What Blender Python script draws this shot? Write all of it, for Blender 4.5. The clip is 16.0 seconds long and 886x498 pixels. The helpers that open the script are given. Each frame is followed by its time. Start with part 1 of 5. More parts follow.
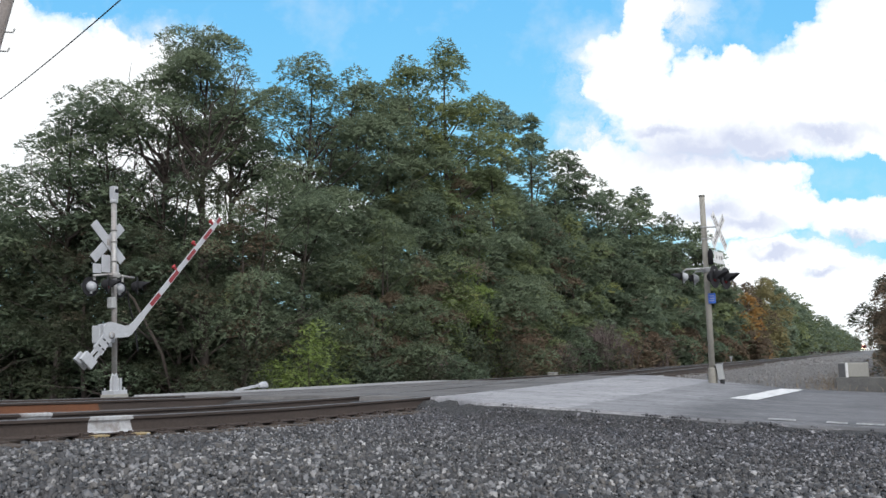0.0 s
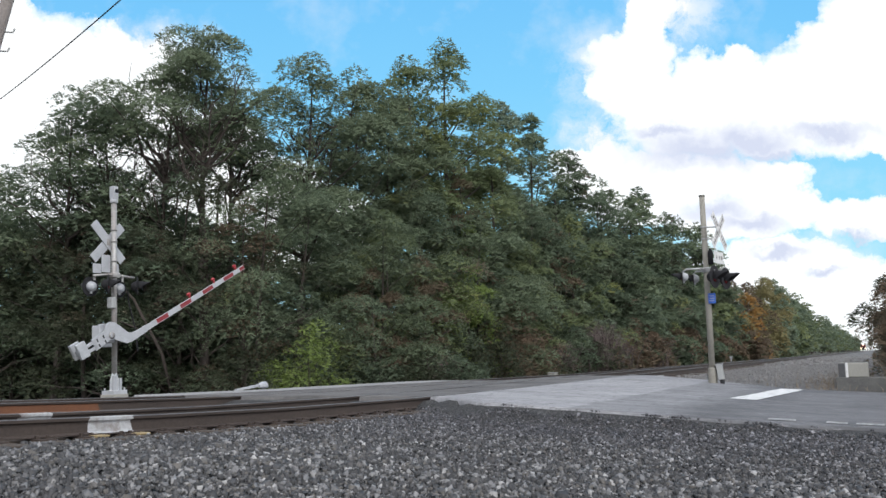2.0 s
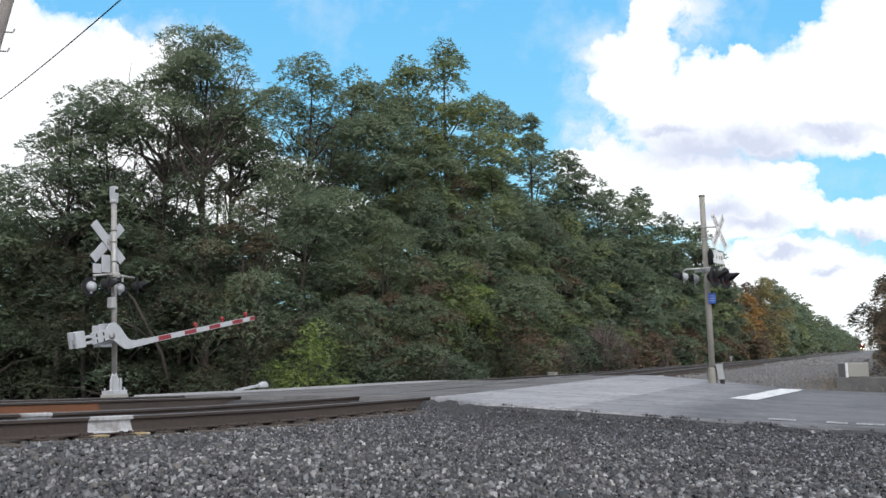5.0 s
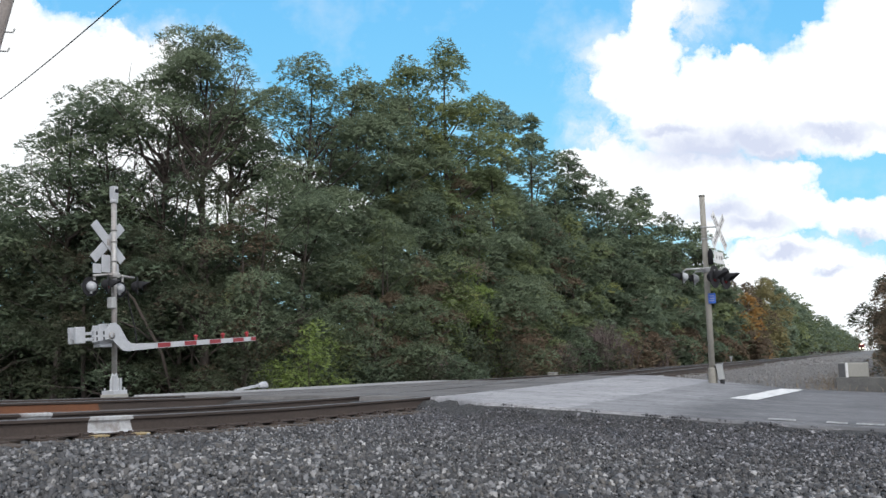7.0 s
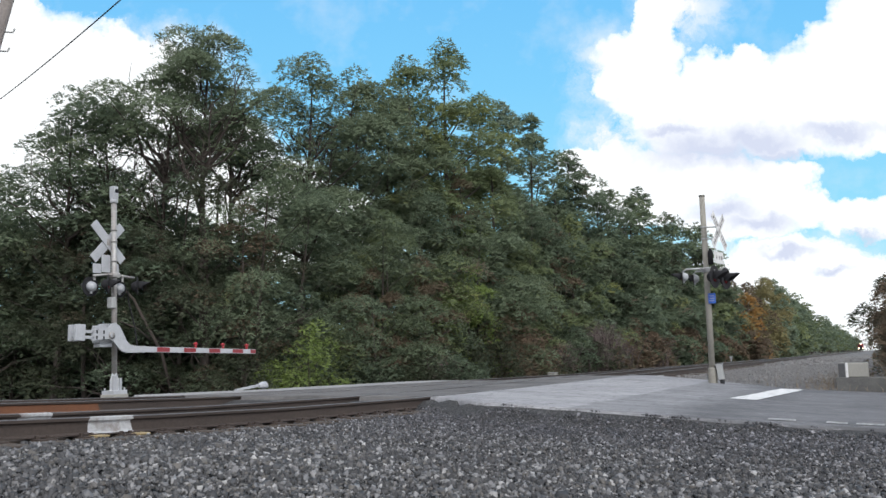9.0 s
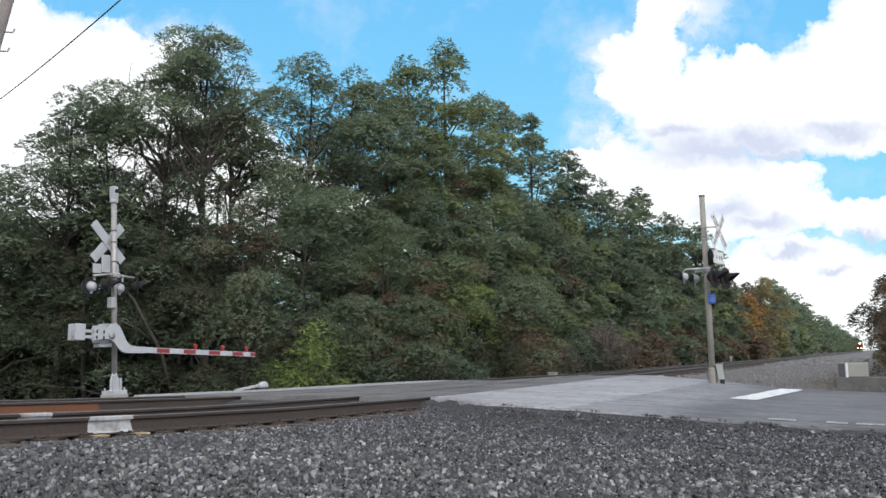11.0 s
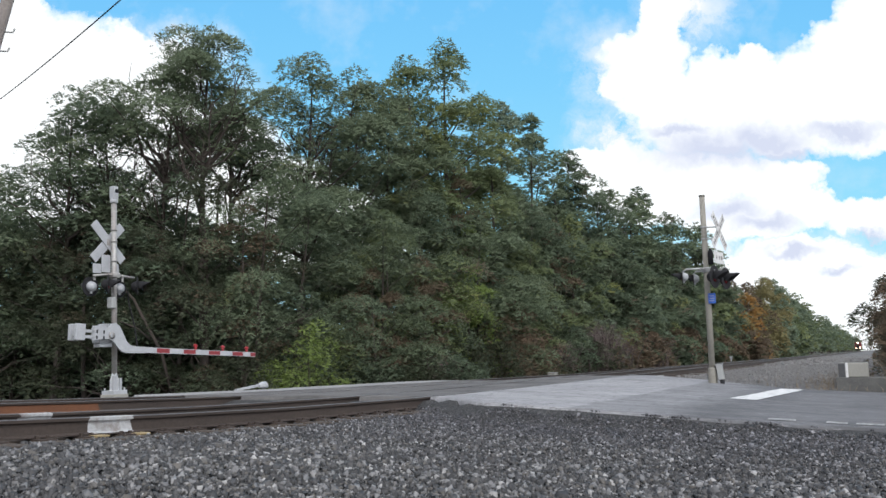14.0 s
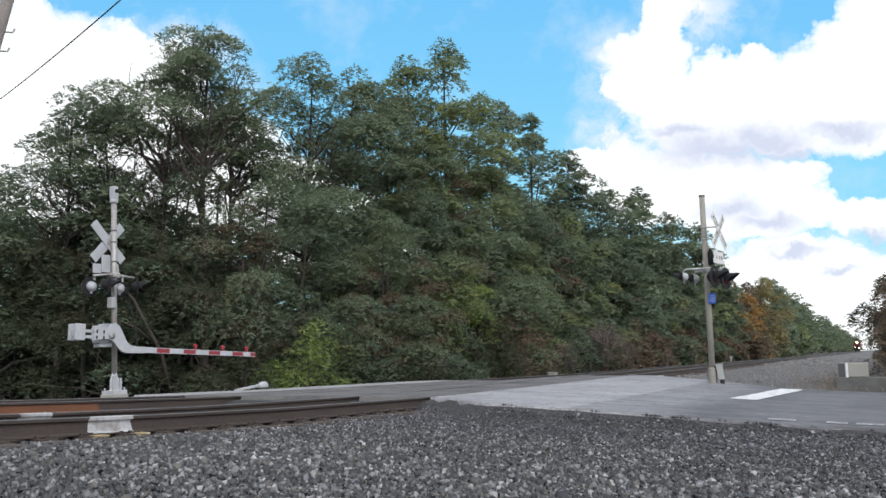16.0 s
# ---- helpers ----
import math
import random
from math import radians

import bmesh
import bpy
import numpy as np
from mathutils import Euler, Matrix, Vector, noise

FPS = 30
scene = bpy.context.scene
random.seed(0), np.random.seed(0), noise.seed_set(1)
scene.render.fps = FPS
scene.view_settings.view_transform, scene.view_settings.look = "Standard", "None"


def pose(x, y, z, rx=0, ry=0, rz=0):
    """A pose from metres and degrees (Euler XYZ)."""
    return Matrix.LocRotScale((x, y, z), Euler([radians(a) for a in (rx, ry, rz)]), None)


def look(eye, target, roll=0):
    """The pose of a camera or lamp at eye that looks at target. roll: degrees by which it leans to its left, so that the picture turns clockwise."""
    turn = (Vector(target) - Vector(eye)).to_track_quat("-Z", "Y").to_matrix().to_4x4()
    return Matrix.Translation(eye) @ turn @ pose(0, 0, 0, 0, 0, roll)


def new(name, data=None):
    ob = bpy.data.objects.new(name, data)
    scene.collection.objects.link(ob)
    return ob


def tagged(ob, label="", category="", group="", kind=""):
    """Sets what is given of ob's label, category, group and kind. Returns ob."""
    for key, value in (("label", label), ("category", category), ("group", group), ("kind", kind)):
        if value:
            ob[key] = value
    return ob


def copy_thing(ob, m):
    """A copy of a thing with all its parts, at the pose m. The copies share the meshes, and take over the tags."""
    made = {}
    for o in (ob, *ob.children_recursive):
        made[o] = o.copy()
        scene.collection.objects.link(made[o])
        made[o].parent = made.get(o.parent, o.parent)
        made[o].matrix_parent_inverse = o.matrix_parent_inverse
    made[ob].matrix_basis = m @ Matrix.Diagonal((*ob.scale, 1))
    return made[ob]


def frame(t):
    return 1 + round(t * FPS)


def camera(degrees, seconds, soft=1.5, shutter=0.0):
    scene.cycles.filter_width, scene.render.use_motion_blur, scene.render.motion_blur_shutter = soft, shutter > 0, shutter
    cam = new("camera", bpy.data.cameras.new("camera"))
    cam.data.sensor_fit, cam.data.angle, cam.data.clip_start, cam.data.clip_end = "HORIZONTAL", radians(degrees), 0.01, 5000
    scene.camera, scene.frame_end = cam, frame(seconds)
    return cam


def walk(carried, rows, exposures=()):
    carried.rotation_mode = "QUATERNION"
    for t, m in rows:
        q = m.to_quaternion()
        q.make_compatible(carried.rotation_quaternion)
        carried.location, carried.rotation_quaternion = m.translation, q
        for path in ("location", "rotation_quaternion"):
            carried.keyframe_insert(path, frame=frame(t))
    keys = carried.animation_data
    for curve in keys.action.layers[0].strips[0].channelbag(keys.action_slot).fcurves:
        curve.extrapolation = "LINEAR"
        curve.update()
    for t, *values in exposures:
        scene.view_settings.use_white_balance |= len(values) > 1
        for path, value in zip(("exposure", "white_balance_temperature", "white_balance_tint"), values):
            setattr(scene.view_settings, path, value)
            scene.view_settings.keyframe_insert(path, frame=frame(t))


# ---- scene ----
cam = camera(55.53, 16.0, soft=1.5)
EYE = (0.0, 0.0, 1.55)
YAW, PITCH = radians(27.0), math.atan(190.7 / 1490)
AHEAD = Vector((math.cos(YAW) * math.cos(PITCH), math.sin(YAW) * math.cos(PITCH), math.sin(PITCH)))
STAND = look(EYE, tuple(Vector(EYE) + AHEAD * 10), roll=-0.9)
walk(cam, [(0, STAND), (16, STAND)])

# ---- light ----
scene.view_settings.exposure = 0.0
SUN_EL, SUN_AZ = 45, 226          # degrees; azimuth from +X towards +Y, where the light comes from
sun_from = Vector((math.cos(radians(SUN_AZ)) * math.cos(radians(SUN_EL)),
                   math.sin(radians(SUN_AZ)) * math.cos(radians(SUN_EL)), math.sin(radians(SUN_EL))))
world = bpy.data.worlds.new("sky")
scene.world = world
world.use_nodes = True
wn = world.node_tree
sky = wn.nodes.new("ShaderNodeTexSky")
sky.sky_type, sky.sun_disc = "NISHITA", False
sky.sun_elevation, sky.sun_rotation = radians(SUN_EL), radians(90 - SUN_AZ)
sky.dust_density, sky.ozone_density = 1.5, 1.0
w_noise = wn.nodes.new("ShaderNodeTexNoise")
w_noise.inputs["Scale"].default_value, w_noise.inputs["Detail"].default_value = 2.2, 5
w_ramp = wn.nodes.new("ShaderNodeValToRGB")
w_ramp.color_ramp.elements[0].position, w_ramp.color_ramp.elements[1].position = 0.44, 0.56
w_mix = wn.nodes.new("ShaderNodeMix")
w_mix.data_type = "RGBA"
wn.links.new(wn.nodes.new("ShaderNodeTexCoord").outputs["Generated"], w_noise.inputs["Vector"])
wn.links.new(w_noise.outputs["Fac"], w_ramp.inputs[0])
wn.links.new(w_ramp.outputs[0], w_mix.inputs[0])
wn.links.new(sky.outputs[0], w_mix.inputs[6])
w_mix.inputs[7].default_value = (9.0, 9.0, 9.2, 1)      # white clouds all over the sky
wn.links.new(w_mix.outputs[2], wn.nodes["Background"].inputs[0])
wn.nodes["Background"].inputs[1].default_value = 0.145
sun_data = bpy.data.lights.new("sun", "SUN")
sun_data.energy, sun_data.angle, sun_data.color = 2.2, radians(24), (0.97, 0.985, 0.99)
sun = new("sun", sun_data)
sun.matrix_world = look(tuple(sun_from * 50), (0, 0, 0))


# ---- materials ----
def mat(name, rough=0.7, metal=0.0):
    m = bpy.data.materials.new(name)
    m.use_nodes = True
    b = m.node_tree.nodes["Principled BSDF"]
    b.inputs["Roughness"].default_value, b.inputs["Metallic"].default_value = rough, metal
    return m, m.node_tree, b


def node(nt, kind, **props):
    n = nt.nodes.new(kind)
    for k, v in props.items():
        if k == "operation":
            n.operation = v
        elif k == "blend_type":
            n.blend_type = v
        elif k == "feature":
            n.feature = v
        elif k == "data_type":
            n.data_type = v
    return n


def tex_noise(nt, co, scale, detail=4, rough=0.6):
    n = node(nt, "ShaderNodeTexNoise")
    n.inputs["Scale"].default_value, n.inputs["Detail"].default_value, n.inputs["Roughness"].default_value = scale, detail, rough
    nt.links.new(co, n.inputs["Vector"])
    return n.outputs["Fac"]


def ramp(nt, fac, stops):
    n = node(nt, "ShaderNodeValToRGB")
    e = n.color_ramp.elements
    while len(e) < len(stops):
        e.new(0.5)
    for el, (p, c) in zip(e, stops):
        el.position, el.color = p, (c[0], c[1], c[2], 1)
    nt.links.new(fac, n.inputs[0])
    return n.outputs[0]


def mix(nt, fac, a, b, how="MIX"):
    n = node(nt, "ShaderNodeMix", data_type="RGBA", blend_type=how)
    for sock, v in ((n.inputs[0], fac), (n.inputs[6], a), (n.inputs[7], b)):
        if isinstance(v, (int, float)):
            sock.default_value = v
        elif isinstance(v, tuple):
            sock.default_value = (*v, 1)
        else:
            nt.links.new(v, sock)
    return n.outputs[2]


def maths(nt, op, a, b=0.0, c=0.0, clamp=False):
    n = node(nt, "ShaderNodeMath", operation=op)
    n.use_clamp = clamp
    for sock, v in zip(n.inputs, (a, b, c)):
        if isinstance(v, (int, float)):
            sock.default_value = v
        else:
            nt.links.new(v, sock)
    return n.outputs[0]


def coords(nt):
    return node(nt, "ShaderNodeTexCoord").outputs["Object"]


def bump(nt, b, height, strength, dist):
    n = node(nt, "ShaderNodeBump")
    n.inputs["Strength"].default_value, n.inputs["Distance"].default_value = strength, dist
    nt.links.new(height, n.inputs["Height"])
    nt.links.new(n.outputs[0], b.inputs["Normal"])


def surface(name, dark, light, rough=0.7, metal=0.0, grain=40, stain=2.0, stain_colour=None, bump_by=0.3, bump_dist=0.004):
    """Grain and stains in two scales over two colours."""
    m, nt, b = mat(name, rough, metal)
    co = coords(nt)
    fine = tex_noise(nt, co, grain, 5, 0.65)
    wide = tex_noise(nt, co, stain, 4, 0.6)
    col = ramp(nt, fine, [(0.3, dark), (0.7, light)])
    if stain_colour:
        col = mix(nt, ramp(nt, wide, [(0.48, (0, 0, 0)), (0.68, (0.8, 0.8, 0.8))]), col, stain_colour)
    else:
        col = mix(nt, 0.5, col, ramp(nt, wide, [(0.3, dark), (0.7, light)]))
    nt.links.new(col, b.inputs["Base Color"])
    nt.links.new(maths(nt, "MULTIPLY_ADD", wide, 0.3, rough - 0.15), b.inputs["Roughness"])
    bump(nt, b, fine, bump_by, bump_dist)
    return m


def leaf_material(name, colours, accent=None, share=0.0):
    """Leaves: a colour for each leaf, wider patches, and light that shines through."""
    m, nt, b = mat(name, 0.55)
    geo = node(nt, "ShaderNodeNewGeometry")
    co = coords(nt)
    each = ramp(nt, geo.outputs["Random Per Island"], [(0.0, tuple(0.5 * (a + b) for a, b in zip(colours[0], colours[1]))), (0.55, colours[1]), (1.0, tuple(0.5 * (a + b) for a, b in zip(colours[2], colours[1])))])
    wide = tex_noise(nt, co, 0.45, 3, 0.6)
    col = mix(nt, ramp(nt, wide, [(0.35, (0, 0, 0)), (0.7, (0.75, 0.75, 0.75))]), each, colours[3])
    if accent:
        spots = tex_noise(nt, co, 0.32, 2, 0.5)
        col = mix(nt, ramp(nt, spots, [(0.66 - share, (0, 0, 0)), (0.72 - share, (0.85, 0.85, 0.85))]), col, accent)
    nt.links.new(col, b.inputs["Base Color"])
    b.inputs["Specular IOR Level"].default_value = 0.12
    tr = node(nt, "ShaderNodeBsdfTranslucent")
    nt.links.new(col, tr.inputs[0])
    ms = node(nt, "ShaderNodeMixShader")
    ms.inputs[0].default_value = 0.45
    nt.links.new(b.outputs[0], ms.inputs[1])
    nt.links.new(tr.outputs[0], ms.inputs[2])
    nt.links.new(ms.outputs[0], nt.nodes["Material Output"].inputs[0])
    return m


def gravel_material():
    m, nt, b = mat("gravel", 0.9)
    co = coords(nt)
    v = node(nt, "ShaderNodeTexVoronoi")
    v.inputs["Scale"].default_value = 42
    nt.links.new(co, v.inputs["Vector"])
    each = node(nt, "ShaderNodeSeparateColor")
    nt.links.new(v.outputs["Color"], each.inputs[0])
    stone = ramp(nt, each.outputs[0], [(0.0, (0.02, 0.02, 0.021)), (0.6, (0.06, 0.06, 0.061)), (1.0, (0.16, 0.16, 0.158))])
    stone = mix(nt, ramp(nt, v.outputs["Distance"], [(0.3, (0, 0, 0)), (0.75, (1, 1, 1))]), stone, (0.035, 0.035, 0.036))
    sep = node(nt, "ShaderNodeSeparateXYZ")
    nt.links.new(co, sep.inputs[0])
    wide = tex_noise(nt, co, 0.5, 4)
    edge = maths(nt, "ADD", sep.outputs[1], maths(nt, "MULTIPLY", wide, 0.8))
    wood = maths(nt, "MULTIPLY", maths(nt, "SUBTRACT", edge, 14.3), 1.2, clamp=True)
    soil = ramp(nt, tex_noise(nt, co, 9, 6), [(0.3, (0.03, 0.026, 0.018)), (0.55, (0.055, 0.05, 0.028)), (0.8, (0.12, 0.09, 0.05))])
    stone = mix(nt, maths(nt, "MULTIPLY", maths(nt, "GREATER_THAN", sep.outputs[0], 20.0), 0.75), stone, (0.165, 0.160, 0.157))
    nt.links.new(mix(nt, wood, stone, soil), b.inputs["Base Color"])
    bump(nt, b, maths(nt, "SUBTRACT", 1.0, v.outputs["Distance"]), 1.0, 0.03)
    return m


def stone_material():
    m, nt, b = mat("crushed_stone", 0.65)
    geo = node(nt, "ShaderNodeNewGeometry")
    co = coords(nt)
    col = ramp(nt, geo.outputs["Random Per Island"],
               [(0.0, (0.012, 0.012, 0.013)), (0.30, (0.036, 0.036, 0.038)), (0.55, (0.078, 0.077, 0.080)), (0.68, (0.118, 0.106, 0.092)), (0.78, (0.155, 0.155, 0.162)), (0.92, (0.245, 0.243, 0.245)), (1.0, (0.45, 0.44, 0.43))])
    fine = tex_noise(nt, co, 160, 3)
    col = mix(nt, 0.14, col, ramp(nt, fine, [(0.3, (0.05, 0.05, 0.05)), (0.7, (0.24, 0.24, 0.238))]))
    wide = tex_noise(nt, co, 0.55, 3)
    col = mix(nt, ramp(nt, wide, [(0.42, (0, 0, 0)), (0.66, (0.5, 0.5, 0.5))]), col, (0.045, 0.044, 0.046))
    # dark oily fines along the road
    sep = node(nt, "ShaderNodeSeparateXYZ")
    nt.links.new(co, sep.inputs[0])
    by_road = maths(nt, "MULTIPLY", maths(nt, "SUBTRACT", maths(nt, "MULTIPLY_ADD", wide, 5.0, sep.outputs[0]), 8.6), 0.22, clamp=True)
    col = mix(nt, maths(nt, "MULTIPLY", maths(nt, "GREATER_THAN", sep.outputs[0], 18.0), 0.68), col, (0.20, 0.194, 0.190))
    by_road = maths(nt, "MULTIPLY", by_road, maths(nt, "LESS_THAN", sep.outputs[0], 18.0))
    col = mix(nt, by_road, col, (0.74, 0.74, 0.80), "MULTIPLY")
    nt.links.new(col, b.inputs["Base Color"])
    bump(nt, b, fine, 0.4, 0.004)
    return m


def sky_material(scale):
    """Blue sky with heaped clouds, in degrees-like units of the sheet."""
    m, nt, b = mat("sky_and_clouds")
    nt.nodes.remove(b)
    co = node(nt, "ShaderNodeVectorMath", operation="SCALE")
    co.inputs[3].default_value = 1 / scale
    nt.links.new(coords(nt), co.inputs[0])
    p0 = co.outputs[0]
    wob = node(nt, "ShaderNodeTexNoise")
    wob.inputs["Scale"].default_value, wob.inputs["Detail"].default_value, wob.inputs["Roughness"].default_value = 0.016, 6, 0.6
    nt.links.new(p0, wob.inputs["Vector"])
    off = node(nt, "ShaderNodeVectorMath", operation="SUBTRACT")
    nt.links.new(wob.outputs["Color"], off.inputs[0])
    off.inputs[1].default_value = (0.5, 0.5, 0.5)
    sc = node(nt, "ShaderNodeVectorMath", operation="SCALE")
    sc.inputs[3].default_value = 85
    nt.links.new(off.outputs[0], sc.inputs[0])
    add = node(nt, "ShaderNodeVectorMath", operation="ADD")
    nt.links.new(p0, add.inputs[0])
    nt.links.new(sc.outputs[0], add.inputs[1])
    p = add.outputs[0]

    def heap(blobs, at):
        total = None
        for x, y, rx, ry in blobs:
            d = node(nt, "ShaderNodeVectorMath", operation="SUBTRACT")
            nt.links.new(at, d.inputs[0])
            d.inputs[1].default_value = (x, y, 0)
            s = node(nt, "ShaderNodeVectorMath", operation="MULTIPLY")
            nt.links.new(d.outputs[0], s.inputs[0])
            s.inputs[1].default_value = (1 / rx, 1 / ry, 0)
            ln = node(nt, "ShaderNodeVectorMath", operation="LENGTH")
            nt.links.new(s.outputs[0], ln.inputs[0])
            v = maths(nt, "SUBTRACT", 1.0, ln.outputs["Value"])
            total = v if total is None else maths(nt, "MAXIMUM", total, v)
        return total

    CLOUDS = [(-744, 291, 200, 150), (-404, 160, 130, 100), (-330, 90, 170, 90), (-210, 20, 160, 90), (-520, 50, 210, 90), (790, -165, 140, 60), (-560, 180, 220, 120), (-800, 110, 220, 130), (-574, 351, 45, 55), (-604, 326, 130, 70), (-754, 421, 50, 60), (-534, 301, 110, 70),
              (378, 432, 36, 60), (366, 385, 40, 50), (348, 336, 80, 52), (386, 256, 90, 72), (306, 290, 50, 30), (480, 300, 68, 56), (560, 286, 105, 66), (540, 326, 44, 36),
              (460, 216, 150, 66), (650, 266, 125, 105), (706, 341, 76, 85), (776, 391, 110, 110), (750, 246, 130, 85), (590, 206, 130, 48),
              (256, 156, 60, 28), (306, 134, 105, 52), (400, 146, 100, 40), (496, 126, 140, 50), (590, 120, 75, 44), (636, 76, 65, 42), (526, 56, 130, 45), (356, 91, 130, 55),
              (746, 56, 95, 40), (800, 56, 90, 45), (716, -29, 60, 24), (626, -14, 130, 40), (776, -64, 150, 60), (566, -69, 150, 70), (666, -109, 160, 60), (806, 186, 70, 26)]
    dens = heap(CLOUDS, p)
    fine = tex_noise(nt, p0, 0.03, 5, 0.6)
    dens = maths(nt, "MULTIPLY_ADD", maths(nt, "SUBTRACT", fine, 0.5), 0.4, dens)
    cover = ramp(nt, dens, [(0.0, (0, 0, 0)), (0.08, (0.5, 0.5, 0.5)), (0.20, (0.9, 0.9, 0.9)), (0.34, (1, 1, 1))])
    BASES = [(476, 176, 190, 44), (560, 190, 120, 40), (586, 170, 110, 20), (700, 208, 120, 24), (496, 71, 90, 30), (556, 46, 90, 22), (606, -4, 70, 16), (746, 20, 60, 16), (690, -42, 40, 12), (400, 205, 90, 18)]
    grey = ramp(nt, maths(nt, "MULTIPLY_ADD", maths(nt, "SUBTRACT", fine, 0.5), 0.15, heap(BASES, p)), [(0.0, (0, 0, 0)), (0.8, (1, 1, 1))])
    sep = node(nt, "ShaderNodeSeparateXYZ")
    nt.links.new(p0, sep.inputs[0])
    up = maths(nt, "MULTIPLY_ADD", sep.outputs[1], 1 / 640, 0.3, clamp=True)
    blue = ramp(nt, up, [(0.0, (0.58, 0.88, 0.98)), (0.35, (0.34, 0.78, 0.99)), (0.75, (0.225, 0.64, 1.0)), (1.0, (0.185, 0.575, 0.98))])
    white = mix(nt, grey, (1.10, 1.13, 1.15), (0.70, 0.755, 0.92))
    haze = tex_noise(nt, p0, 0.006, 5, 0.6)
    blue = mix(nt, ramp(nt, haze, [(0.5, (0, 0, 0)), (0.75, (0.35, 0.35, 0.35))]), blue, (0.9, 0.95, 1.0))
    WISPS = [(330, 310, 150, 110), (420, 420, 110, 90), (300, 200, 120, 70), (560, -10, 260, 60), (-500, 360, 160, 60)]
    veil = maths(nt, "MULTIPLY", maths(nt, "MAXIMUM", heap(WISPS, p), 0.0), maths(nt, "MULTIPLY_ADD", tex_noise(nt, p, 0.012, 7, 0.65), 4.2, -1.5, clamp=True))
    blue = mix(nt, maths(nt, "MULTIPLY", veil, 1.3, clamp=True), blue, (1.0, 1.02, 1.05))
    em = node(nt, "ShaderNodeEmission")
    nt.links.new(mix(nt, cover, blue, white), em.inputs[0])
    nt.links.new(em.outputs[0], nt.nodes["Material Output"].inputs[0])
    return m


def plain(name, colour, rough=0.5, metal=0.0, glow=0.0):
    m, nt, b = mat(name, rough, metal)
    co = coords(nt)
    w = tex_noise(nt, co, 18, 4)
    dirt = tuple(c * 0.72 + 0.01 for c in colour)
    nt.links.new(ramp(nt, w, [(0.35, dirt), (0.62, colour)]), b.inputs["Base Color"])
    if glow:
        b.inputs["Emission Color"].default_value = (*colour, 1)
        b.inputs["Emission Strength"].default_value = glow
    return m


M_GRAVEL, M_STONE = gravel_material(), stone_material()
M_RAIL = surface("rusted_rail", (0.036, 0.027, 0.023), (0.075, 0.057, 0.049), 0.75, 0.1, 30, 1.5)
M_RUST = surface("orange_rust", (0.11, 0.048, 0.026), (0.20, 0.085, 0.042), 0.85, 0, 40, 3)
M_HEAD = surface("worn_rail_head", (0.10, 0.092, 0.09), (0.19, 0.18, 0.178), 0.5, 0.4, 60, 4)
M_TIE = surface("creosoted_wood", (0.035, 0.026, 0.02), (0.09, 0.07, 0.055), 0.9, 0, 25, 3)


